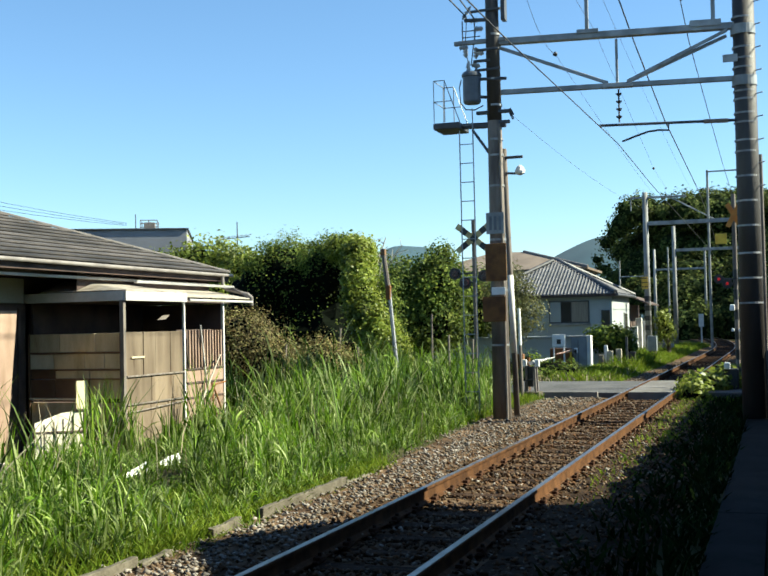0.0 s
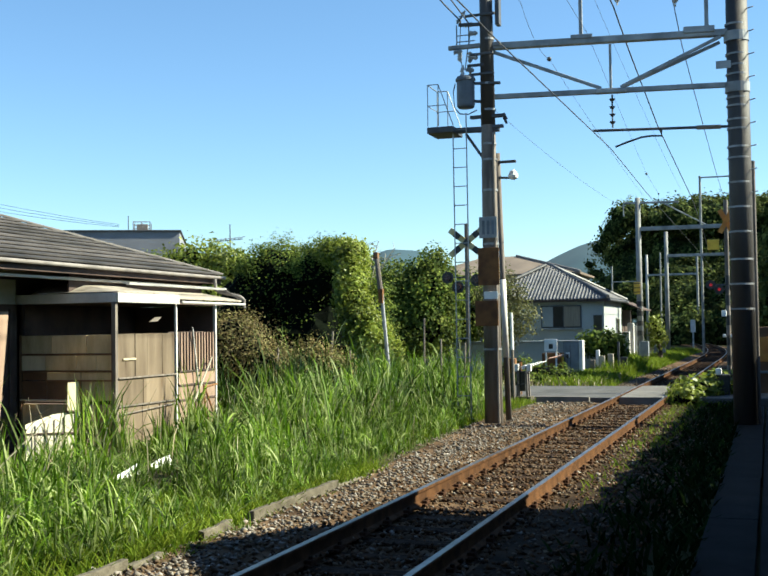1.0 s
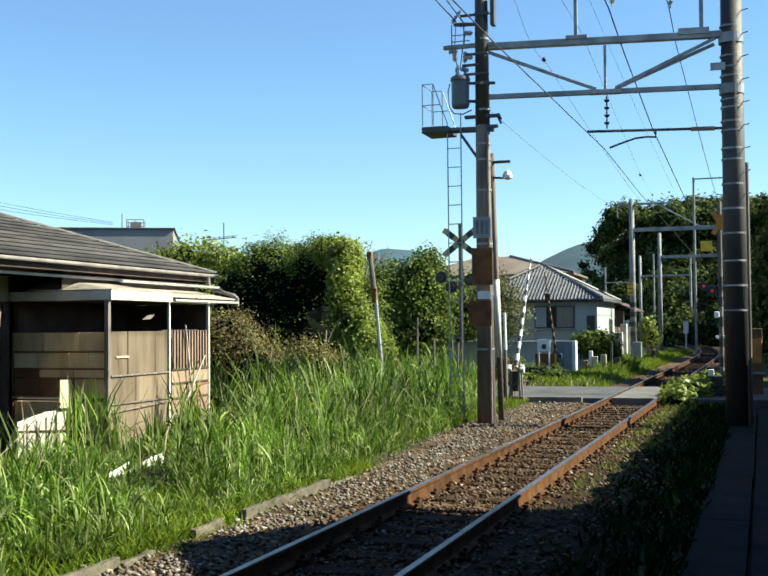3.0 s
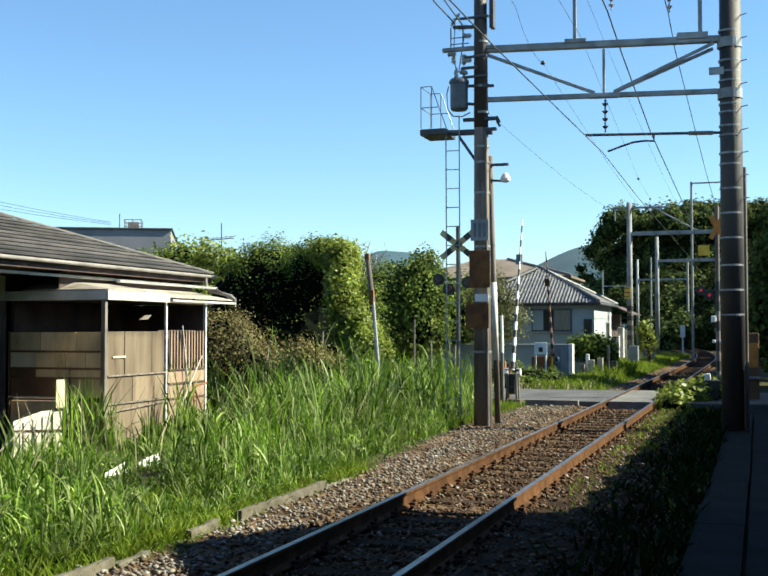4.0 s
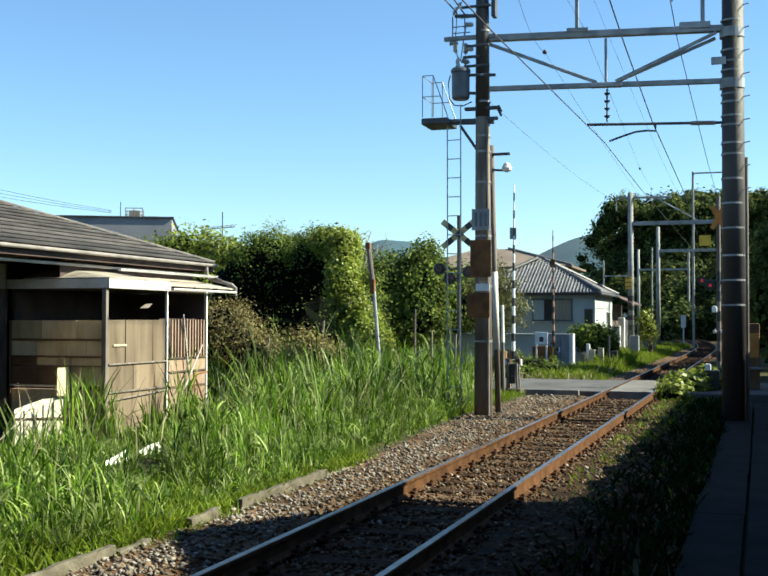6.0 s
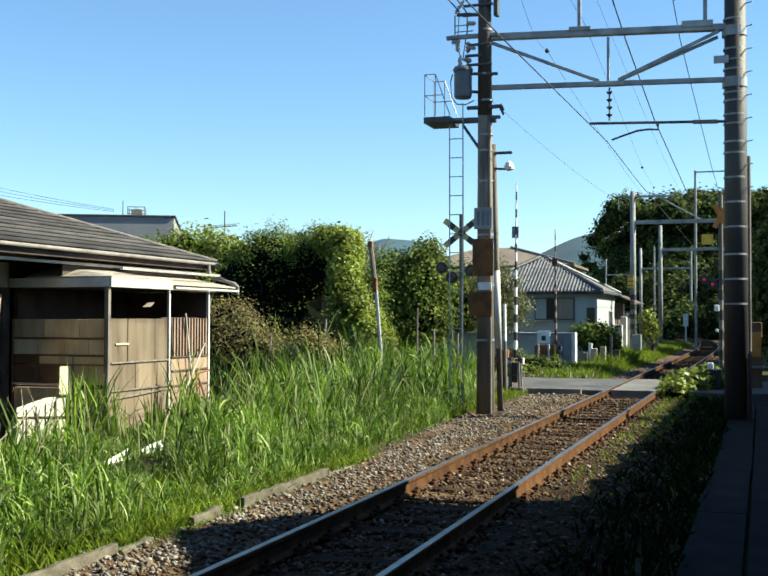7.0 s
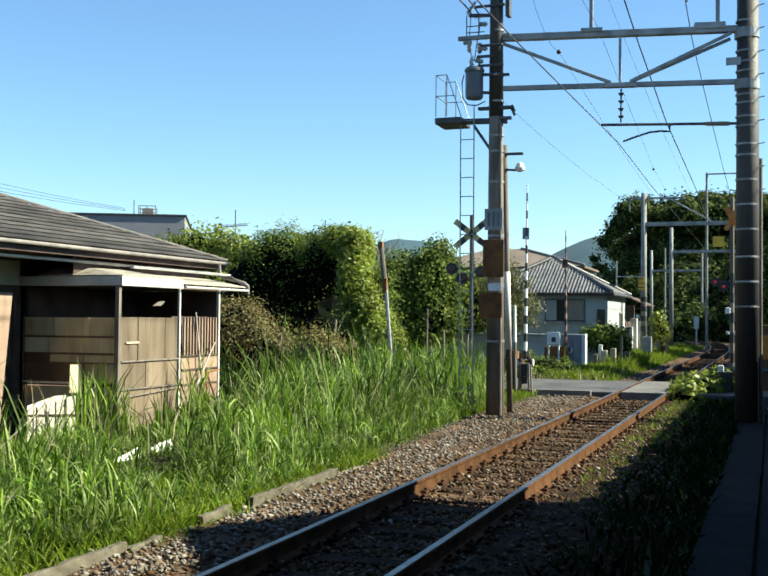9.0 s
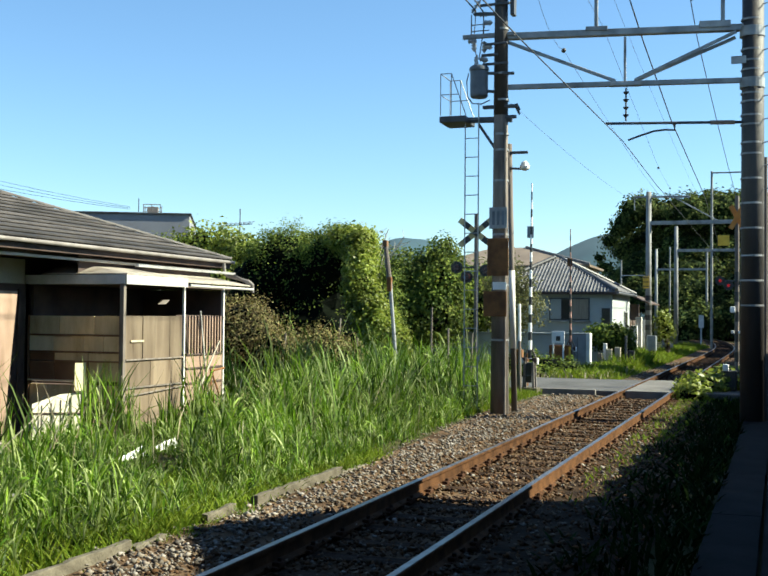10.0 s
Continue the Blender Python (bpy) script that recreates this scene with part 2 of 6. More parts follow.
def rod(bm, p, q, r, r2=None, n=8):
    p, q = Vector(p), Vector(q)
    d = q - p
    m = Matrix.Translation((p + q) / 2) @ d.to_track_quat("Z", "Y").to_matrix().to_4x4()
    bmesh.ops.create_cone(bm, cap_ends=True, segments=n, radius1=r, radius2=r if r2 is None else r2, depth=d.length, matrix=m)


def bar(bm, p, q, w, h):
    """A square bar from p to q, w wide and h high."""
    p, q = Vector(p), Vector(q)
    d = q - p
    m = Matrix.Translation((p + q) / 2) @ d.to_track_quat("Y", "Z").to_matrix().to_4x4() @ Matrix.Diagonal((w, d.length, h, 1))
    vs = bmesh.ops.create_cube(bm, size=1, matrix=m)["verts"]
    es = list({e for v in vs for e in v.link_edges})
    bmesh.ops.bevel(bm, geom=es, offset=min(w, h) * 0.12, segments=1, affect="EDGES")


def ring(bm, profile, axis_at, n=16):
    """A turned body: radius and height pairs about an upright axis."""
    cx, cy = axis_at
    rows = []
    for r, z in profile:
        rows.append([bm.verts.new((cx + r * math.cos(2 * math.pi * k / n), cy + r * math.sin(2 * math.pi * k / n), z)) for k in range(n)])
    for a, b in zip(rows, rows[1:]):
        for k in range(n):
            bm.faces.new((a[k], a[(k + 1) % n], b[(k + 1) % n], b[k]))
    bm.faces.new(rows[0][::-1]), bm.faces.new(rows[-1])


def poly(bm, pts, thick=0.02):
    """A flat slab: pts in order, made thick along its normal."""
    a = [Vector(p) for p in pts]
    n = (a[1] - a[0]).cross(a[2] - a[0]).normalized() * thick
    lo, hi = [bm.verts.new(p - n) for p in a], [bm.verts.new(p) for p in a]
    bm.faces.new(hi), bm.faces.new(lo[::-1])
    for i in range(len(a)):
        j = (i + 1) % len(a)
        bm.faces.new((lo[i], lo[j], hi[j], hi[i]))


def finish(bm, name, material, smooth=False):
    bmesh.ops.recalc_face_normals(bm, faces=bm.faces)
    me = bpy.data.meshes.new(name)
    bm.to_mesh(me)
    bm.free()
    me.materials.append(M[material])
    if smooth:
        me.polygons.foreach_set("use_smooth", [True] * len(me.polygons))
    return me


def made(make, *args, **kw):
    bm = bmesh.new()
    make(bm, *args, **kw)
    return bm


def thing(name, at, label, category, group="", kind=""):
    ob = new(name)
    ob.empty_display_size = 0.2
    ob.matrix_basis = pose(*at)
    return tagged(ob, label, category, group, kind)


def under(ob, parent):
    ob.parent = parent
    if parent.type == "EMPTY":
        ob.matrix_parent_inverse = parent.matrix_basis.inverted()
    return ob


def part(name, bm, material, parent, label="", smooth=False):
    return tagged(under(new(name, finish(bm, name, material, smooth)), parent), label)


def solo(name, bm, material, label, category="", group="", kind="", smooth=False):
    return tagged(new(name, finish(bm, name, material, smooth)), label, category, group, kind)


def np_mesh(name, verts, faces, material):
    me = bpy.data.meshes.new(name)
    k = faces.shape[1]
    me.vertices.add(len(verts)), me.loops.add(faces.size), me.polygons.add(len(faces))
    me.vertices.foreach_set("co", verts.astype(np.float32).ravel())
    me.loops.foreach_set("vertex_index", faces.astype(np.int32).ravel())
    me.polygons.foreach_set("loop_start", np.arange(0, faces.size, k, dtype=np.int32))
    me.update(calc_edges=True)
    me.materials.append(M[material])
    return me


def blade_mesh(name, xy, z, height, width, lean, rng, material):
    """Curved, tapering blades that stand at xy, five triangles each."""
    n = len(xy)
    az, turn = rng.uniform(0, 2 * np.pi, n), rng.uniform(0, 2 * np.pi, n)
    out = np.stack([np.cos(az), np.sin(az)], 1)
    side = np.stack([np.cos(turn), np.sin(turn)], 1) * (width / 2)[:, None]
    verts = np.zeros((n, 7, 3))
    for i, (s, w) in enumerate(((0, 0.7), (0.4, 1.0), (0.75, 0.7), (1.0, 0))):
        c = xy + out * (lean * height * s ** 2)[:, None]
        zz = z + height * (s - 0.25 * lean * s ** 2)
        if i < 3:
            verts[:, 2 * i, :2], verts[:, 2 * i + 1, :2] = c - side * w, c + side * w
            verts[:, 2 * i, 2] = verts[:, 2 * i + 1, 2] = zz
        else:
            verts[:, 6, :2], verts[:, 6, 2] = c, zz
    base = (np.arange(n) * 7)[:, None, None]
    tri = np.array([[0, 1, 3], [0, 3, 2], [2, 3, 5], [2, 5, 4], [4, 5, 6]])[None]
    return np_mesh(name, verts.reshape(-1, 3), (base + tri).reshape(-1, 3), material)


def reed_mesh(name, xy, z, height, leaves, rng, material):
    """Reeds: a thin stem each, with arching strap leaves set round it from foot to tip."""
    n = len(xy)
    az, tilt = rng.uniform(0, 2 * np.pi, n), rng.uniform(0.0, 0.25, n) * height
    plant = np.repeat(np.arange(n), leaves)
    k = np.tile(np.arange(leaves), n)
    s = (k + rng.uniform(0.2, 0.9, n * leaves)) / leaves
    turn = az[plant] + k * 2.6 + rng.normal(0, 0.5, n * leaves)
    out = np.stack([np.cos(turn), np.sin(turn)], 1)
    long = (0.16 + 0.3 * height[plant]) * rng.uniform(0.6, 1.25, n * leaves) * (1.15 - 0.45 * np.abs(s - 0.5))
    wide = rng.uniform(0.009, 0.024, n * leaves) * np.clip(0.6 + 0.5 * height[plant], 0.6, 1.2)
    lift, droop = rng.uniform(0.8, 1.5, n * leaves), rng.uniform(0.1, 0.95, n * leaves)
    stem = np.stack([np.cos(az), np.sin(az)], 1)
    root = xy[plant] + stem[plant] * (tilt[plant] * s ** 2)[:, None]
    side = np.stack([-out[:, 1], out[:, 0]], 1)
    twist, reach = rng.normal(0, 0.35, n * leaves), rng.uniform(0.35, 1.0, n * leaves)
    m = n * leaves
    verts = np.zeros((m, 7, 3))
    for i, (u, w) in enumerate(((0, 0.5), (0.35, 1.0), (0.72, 0.75), (1.0, 0))):
        c = root + out * (long * reach * (0.25 * u + 0.6 * u * u))[:, None]
        zz = z[plant] + height[plant] * s * 0.9 + long * (lift * u - droop * u * u * 0.8)
        if i < 3:
            e = side * (wide / 2 * w)[:, None]
            verts[:, 2 * i, :2], verts[:, 2 * i + 1, :2] = c - e, c + e
            verts[:, 2 * i, 2], verts[:, 2 * i + 1, 2] = zz - twist * wide * w, zz + twist * wide * w
        else:
            verts[:, 6, :2], verts[:, 6, 2] = c, zz
    stems = np.zeros((n, 7, 3))
    for i, u in enumerate((0, 0.4, 0.75, 1.0)):
        c = xy + stem * (tilt * u ** 2)[:, None]
        e = np.stack([-stem[:, 1], stem[:, 0]], 1) * 0.005 * (1 - 0.5 * u)
        if i < 3:
            stems[:, 2 * i, :2], stems[:, 2 * i + 1, :2] = c - e, c + e
            stems[:, 2 * i, 2] = stems[:, 2 * i + 1, 2] = z + height * u
        else:
            stems[:, 6, :2], stems[:, 6, 2] = c, z + height
    verts = np.concatenate([verts, stems])
    base = (np.arange(m + n) * 7)[:, None, None]
    tri = np.array([[0, 1, 3], [0, 3, 2], [2, 3, 5], [2, 5, 4], [4, 5, 6]])[None]
    return np_mesh(name, verts.reshape(-1, 3), (base + tri).reshape(-1, 3), material)


def leaf_verts(centres, size, rng, outward, long=1.5, loose=0.55):
    """Folded leaves, two triangles each, whose faces look outward from the crown, more or less."""
    n = len(centres)
    c = outward + rng.normal(0, loose, (n, 3)) + np.array((0, 0, 0.25))
    c /= np.linalg.norm(c, axis=1)[:, None]
    a = rng.normal(size=(n, 3))
    a -= c * (a * c).sum(1)[:, None]
    a /= np.linalg.norm(a, axis=1)[:, None]
    b = np.cross(c, a)
    s = (size * rng.uniform(0.6, 1.3, n))[:, None]
    v = np.stack([centres - a * s * long / 2, centres + b * s / 2 + c * s * 0.12, centres + a * s * long / 2, centres - b * s / 2 + c * s * 0.12], 1)
    f = (np.arange(n) * 4)[:, None, None] + np.array([[0, 1, 2], [0, 2, 3]])[None]
    return v.reshape(-1, 3), f.reshape(-1, 3)


def crown_points(blobs, clumps, per, spread, rng, floor=0.0):
    """Points in clumps over the outsides of overlapping round masses."""
    blobs = np.array(blobs, float)
    area = blobs[:, 3] * blobs[:, 4] + blobs[:, 4] * blobs[:, 5]
    pick = rng.choice(len(blobs), clumps, p=area / area.sum())
    d = rng.normal(size=(clumps, 3)); d /= np.linalg.norm(d, axis=1)[:, None]
    lump = 1 + 0.22 * np.sin(d[:, 0] * 7 + pick) * np.cos(d[:, 2] * 6 + pick * 2) + rng.normal(0, 0.08, clumps)
    c = blobs[pick, :3] + d * blobs[pick, 3:] * lump[:, None]
    inside = np.zeros(clumps, bool)
    for k, b in enumerate(blobs):
        inside |= ((((c - b[:3]) / b[3:]) ** 2).sum(1) < 0.68) & (pick != k)
    keep = ~inside & (c[:, 2] > floor)
    c, d = c[keep], d[keep]
    return np.repeat(c, per, 0) + rng.normal(0, spread, (len(c) * per, 3)), np.repeat(d, per, 0)


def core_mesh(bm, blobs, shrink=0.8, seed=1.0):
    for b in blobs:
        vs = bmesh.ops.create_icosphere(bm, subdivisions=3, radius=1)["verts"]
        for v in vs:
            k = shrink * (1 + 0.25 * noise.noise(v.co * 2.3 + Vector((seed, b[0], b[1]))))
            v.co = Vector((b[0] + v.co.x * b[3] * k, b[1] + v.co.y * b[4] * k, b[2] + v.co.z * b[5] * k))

# ---- the large structure ----
TRACK_X, BEND_Y, BEND_R = -2.92, 60.0, 330.0


def track_at(y, off=0.0):
    """The plan of the track: straight, then a bend to the left; off: metres to the right of its middle."""
    if y <= BEND_Y:
        return TRACK_X + off, y
    a = (y - BEND_Y) / BEND_R
    return TRACK_X - BEND_R + (BEND_R + off) * math.cos(a), BEND_Y + (BEND_R + off) * math.sin(a)


def land(x, y):
    """The height of the ground beside the track."""
    if x < -4.7:
        rise = min(1.0, (-4.7 - x) / 1.2)
        return 0.06 * rise + 0.06 * noise.noise(Vector((x * 0.5, y * 0.5, 0))) * rise
    return -0.09


def ground():
    bm = bmesh.new()
    xs = [-3000, -600, -150, -60] + [-30 + i for i in range(46)] + [30, 100, 500, 3000]
    ys = [-3000, -500, -60] + [-10 + i for i in range(70)] + [75, 100, 150, 300, 800, 3000]
    grid = [[bm.verts.new((x, y, land(x, y) if abs(x) < 40 and -15 < y < 60 else -0.09)) for x in xs] for y in ys]
    for a, b in zip(grid, grid[1:]):
        for i in range(len(xs) - 1):
            bm.faces.new((a[i], a[i + 1], b[i + 1], b[i]))
    solo("ground", bm, "soil", "dark soil under grass and weeds", kind="structure", smooth=True)


def ballast():
    bm = bmesh.new()
    ys = [-6 + 1.5 * i for i in range(84)]
    offs = [-1.78, -1.6, -1.2, -0.75, -0.5, 0, 0.5, 0.75, 1.2, 1.55, 1.9]
    zs = [0.03, 0.035, 0.02, -0.01, -0.045, -0.05, -0.045, -0.01, -0.01, -0.05, -0.12]
    rows = []
    for y in ys:
        row = []
        for o, z in zip(offs, zs):
            wide = min(0.62, max(0, y - 12) * 0.07) if y < 27 else -0.25
            x, yy = track_at(y, o - wide if o < -1.3 else o)
            row.append(bm.verts.new((x, yy, z + 0.015 * noise.noise(Vector((x * 2, yy * 2, 3))))))
        rows.append(row)
    for a, b in zip(rows, rows[1:]):
        for i in range(len(offs) - 1):
            bm.faces.new((a[i], a[i + 1], b[i + 1], b[i]))
    shoulder = bmesh.new()
    pairs = [[shoulder.verts.new((*track_at(y, o), z)) for o, z in ((0.76, 0.008), (1.2, 0.012), (1.55, -0.025), (1.92, -0.085))] for y in ys if y < 27]
    for a, b in zip(pairs, pairs[1:]):
        for i in range(3):
            shoulder.faces.new((a[i], a[i + 1], b[i + 1], b[i]))
    solo("track_shoulder", shoulder, "earth", "dark earthy shoulder beside the rail", kind="structure", smooth=True)
    solo("ballast_bed", bm, "ballast", "rust-stained crushed stone bed of the track", kind="structure", smooth=True)


def stones():
    """Loose crushed stone: small cut lumps lying over the bed."""
    rng = np.random.default_rng(3)
    n = 50000
    y = 5.5 + 44 * rng.random(n) ** 1.7
    off = rng.uniform(-2.45, 1.95, n)
    edge = np.abs(off) - 1.7 - np.where((off < 0) & (y < 27), np.clip((y - 12) * 0.07, 0, 0.62), np.where((off < 0) & (y > 32), -0.3, 0))
    keep = (edge < rng.uniform(-0.3, 0.25, n)) & ~((y > 26.7) & (y < 32.3)) & ((y < 20) | (rng.random(n) < 0.7))
    keep &= (off < 0.8) | (rng.random(n) < np.where(y > 13, 0.65, 0.4))
    y, off = y[keep], off[keep]
    n = len(y)
    z = np.where(np.abs(off) < 0.5, -0.03, np.where(off < -1.0, 0.025, np.where(off < 1.5, 0.0, -0.05)))
    onsleeper = (np.abs(((y - 5.0) / 0.62) % 1 - 0.5) > 0.3) & (np.abs(off) < 0.95)
    z = z + np.where(onsleeper, -0.006, 0.012)
    c = np.stack([TRACK_X + off, y, z + rng.uniform(-0.005, 0.02, n)], 1)
    r = rng.uniform(0.011, 0.029, n)
    oct_f = np.array([[0, 2, 4], [2, 1, 4], [1, 3, 4], [3, 0, 4], [2, 0, 5], [1, 2, 5], [3, 1, 5], [0, 3, 5]])
    octa = np.array([(1, 0, 0), (-1, 0, 0), (0, 1, 0), (0, -1, 0), (0, 0, 0.8), (0, 0, -0.8)], float)
    a = rng.uniform(0, 2 * np.pi, n)
    v = octa[None] * rng.uniform(0.65, 1.35, (n, 6, 1)) * np.stack([rng.uniform(0.8, 1.5, n), np.ones(n), rng.uniform(0.6, 1, n)], 1)[:, None]
    v = v + rng.normal(0, 0.22, (n, 6, 3))
    x2 = v[..., 0] * np.cos(a)[:, None] - v[..., 1] * np.sin(a)[:, None]
    y2 = v[..., 0] * np.sin(a)[:, None] + v[..., 1] * np.cos(a)[:, None]
    v = np.stack([x2, y2, v[..., 2]], -1) * r[:, None, None] + c[:, None]
    grey = (off + rng.normal(0, 0.18, n) < -1.0) | (rng.random(n) < 0.12)
    for name, pick, mat, label in (("rusty_stones", ~grey, "stones", "loose rust-brown crushed stones round the rails"), ("grey_stones", grey, "greystones", "loose grey crushed stones beside the kerb")):
        k = int(pick.sum())
        ff = (np.arange(k) * 6)[:, None, None] + oct_f[None]
        tagged(new(name, np_mesh(name, v[pick].reshape(-1, 3), ff.reshape(-1, 3), mat)), label, "gravel", kind="stuff")


RAIL_PROFILE = ((-0.062, 0.0), (-0.062, 0.014), (-0.012, 0.034), (-0.009, 0.112), (-0.033, 0.124), (-0.033, 0.146), (-0.026, 0.152), (0.026, 0.152), (0.033, 0.146), (0.033, 0.124), (0.009, 0.112), (0.012, 0.034), (0.062, 0.014), (0.062, 0.0))


def rail_mesh(bm, off, profile, ys):
    rows = [[bm.verts.new((*track_at(y, off + u), 0.008 + w)) for u, w in profile] for y in ys]
    k = len(profile)
    for a, b in zip(rows, rows[1:]):
        for i in range(k):
            bm.faces.new((a[i], a[(i + 1) % k], b[(i + 1) % k], b[i]))
    bm.faces.new(rows[0][::-1]), bm.faces.new(rows[-1])


def railway():
    track = thing("railway_track", (TRACK_X, 10, 0), "single railway track with rusty rails on dark sleepers", "railway track", kind="structure")
    ys = [-6, 0, 6, 12, 18, 24, 30, 40, 50] + [60 + 4 * i for i in range(16)]
    for off in (-0.5665, 0.5665):
        rail = part("rail", made(rail_mesh, off, RAIL_PROFILE, ys), "rail", track, "rusty steel rail with a worn bright head")
        part("rail_head", made(rail_mesh, off, ((-0.027, 0.1505), (-0.027, 0.1545), (0.027, 0.1545), (0.027, 0.1505)), ys), "railtop", rail, "polished running surface")
    bm = made(box, -0.98, 0.98, -0.1, 0.1, -0.16, -0.022, 0.012)
    sleeper = finish(bm, "sleeper", "sleeper")
    bm = made(box, -0.1, 0.1, -0.085, 0.085, -0.002, 0.02, 0.006)
    for s in (-1, 1):
        box(bm, s * 0.075 - 0.03, s * 0.075 + 0.03, -0.05, 0.05, 0.01, 0.05, 0.01)
        rod(bm, (s * 0.085, 0, 0.03), (s * 0.085, 0, 0.075), 0.017, n=6)
    clip = finish(bm, "rail_clip", "spike")
    y = 5.0
    while y < 100:
        if not 26.6 < y < 32.4:
            x, yy = track_at(y)
            turn = math.degrees(math.atan2(track_at(y + 1)[1] - yy, track_at(y + 1)[0] - x)) - 90
            ob = under(new("sleeper", sleeper), track)
            ob.matrix_basis = pose(x, yy, 0.004 + random.uniform(-0.006, 0.006), 0, 0, turn + random.uniform(-1, 1))
            if y < 45:
                for off in (-0.5665, 0.5665):
                    ob = under(new("rail_clip", clip), track)
                    ob.matrix_basis = pose(x + off, yy, 0.004, 0, 0, turn)
        y += 0.62


def kerbs():
    for i, (a, b, x, top, tilt) in enumerate(((4.2, 5.6, -4.57, 0.11, 0), (5.62, 7.46, -4.61, 0.115, 0.3), (7.5, 7.98, -4.61, 0.07, 1.2), (8.72, 9.3, -4.66, 0.11, 1.5), (9.72, 11.95, -4.66, 0.125, 0.2), (12.0, 12.7, -4.68, 0.06, -0.5))):
        bm = made(box, -0.03, 0.03, -(b - a) / 2, (b - a) / 2, -0.3, 0, 0.008)
        bmesh.ops.subdivide_edges(bm, edges=[e for e in bm.edges if e.calc_length() > 0.3], cuts=12, use_grid_fill=True)
        for v in bm.verts:
            v.co += Vector((noise.noise(v.co * 9 + Vector((a, 0, 0))), noise.noise(v.co * 7 + Vector((3, 0, 0))), noise.noise(v.co * 8))) * 0.014
        ob = solo("kerbstone", bm, "kerb", "weathered concrete kerbstone beside the grass", "kerb", "kerb along the track")
        ob.matrix_basis = pose(x - 0.03, (a + b) / 2, top, tilt, 0, tilt)


def road():
    bm = bmesh.new()
    for x0, x1 in ((-16, TRACK_X - 0.66), (TRACK_X + 0.66, 8)):
        box(bm, x0, x1, 27.0, 32.2, -0.2, 0.135, 0.03)
    solo("road", bm, "asphalt", "worn grey asphalt lane crossing the railway", kind="structure")
    deck = thing("crossing_deck", (TRACK_X, 29.6, 0), "concrete deck panels between the rails of the crossing", "crossing deck", kind="structure")
    for k in range(4):
        y0 = 27.0 + k * 1.3
        part("crossing_panel", made(box, TRACK_X - 0.5, TRACK_X + 0.5, y0, y0 + 1.285, -0.05, 0.145, 0.015), "deck", deck)
    solo("lane_edging", made(box, -6.4, -4.1, 26.84, 26.985, -0.1, 0.16, 0.02), "deck", "pale worn concrete edging of the lane", "edging")
    # concrete cable trough beside the path
    trough = thing("cable_trough", (-0.37, 12, 0), "concrete cable trough with covers coloured dark for shade", "cable trough", kind="structure")
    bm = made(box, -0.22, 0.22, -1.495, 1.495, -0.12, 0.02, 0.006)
    cover = finish(bm, "trough_cover", "shadepath")
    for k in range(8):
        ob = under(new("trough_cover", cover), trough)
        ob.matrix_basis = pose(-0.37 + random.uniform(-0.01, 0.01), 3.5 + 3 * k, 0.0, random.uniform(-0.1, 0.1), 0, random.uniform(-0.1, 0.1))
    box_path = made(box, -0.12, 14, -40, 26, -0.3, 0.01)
    solo("pavement", box_path, "shadepath", "asphalt path beside the track, coloured near-black for shade", kind="structure")


def distance():
    """A far ridge of hills."""
    bm = bmesh.new()
    peaks = ((-18.0, 3.0, 42), (-7.3, 4.4, 47), (-30, 6, 30), (8, 8, 40), (30, 9, 60), (-50, 9, 50))
    prev = None
    for k in range(481):
        deg = -60 + k * 0.25
        h = 42 + sum(p * math.exp(-((deg - c) / w) ** 2) for c, w, p in peaks) + 3 * noise.noise(Vector((deg * 0.7, 0, 0)))
        a = radians(deg)
        pts = [bm.verts.new((math.sin(a) * d, math.cos(a) * d, z)) for d, z in ((950, -1), (1050, h * 0.6), (1150, h), (1400, h * 0.8))]
        if prev:
            for i in range(3):
                bm.faces.new((prev[i], pts[i], pts[i + 1], prev[i + 1]))
        prev = pts
    solo("backdrop", bm, "farhill", "far wooded hills, coloured blue-green for haze", kind="structure", smooth=True)


def shadow_casters():
    """Unseen building and fence added to shade the near track; roof cuts skylight."""
    sh = thing("shadow_building", (6, 0, 0), "unseen boarded building, shaped to cast the near track's shadow", "building", kind="structure")
    part("wall", made(box, 2.5, 12, -30, 12.7, 0, 4.5), "caster", sh)
    part("roof", made(box, 2.2, 12.3, -30.5, 12.95, 4.5, 4.62, 0.03), "caster", sh)
    part("gable", made(poly, [(2.2, 9.0, 4.62), (2.2, 11.9, 4.62), (2.2, 10.6, 5.3)], -2.5), "caster", sh)
    # Unseen slab and wall behind the eye, added to dim skylight in the shade.
    part("canopy", made(box, -3.8, 2.1, -30, 4.9, 3.8, 3.95, 0.03), "caster", sh)
    part("end_wall", made(box, -9.0, 2.4, -8.2, -8.0, -0.1, 3.8), "caster", sh)
    for y in (-5.5, -2, 1.5):
        part("post", made(rod, (1.9, y, 0), (1.9, y, 3.8), 0.08), "darksteel", sh)
    fence = thing("shadow_fence", (1.2, 20, 0), "unseen tall board fence, added to shade the path", "fence", kind="structure")
    for k in range(76):
        y = 8.0 + k * 0.42
        part("board", made(box, 1.2, 1.23, y, y + 0.4, 0, 2.3 + 0.06 * math.sin(k * 2.1)), "caster", fence)


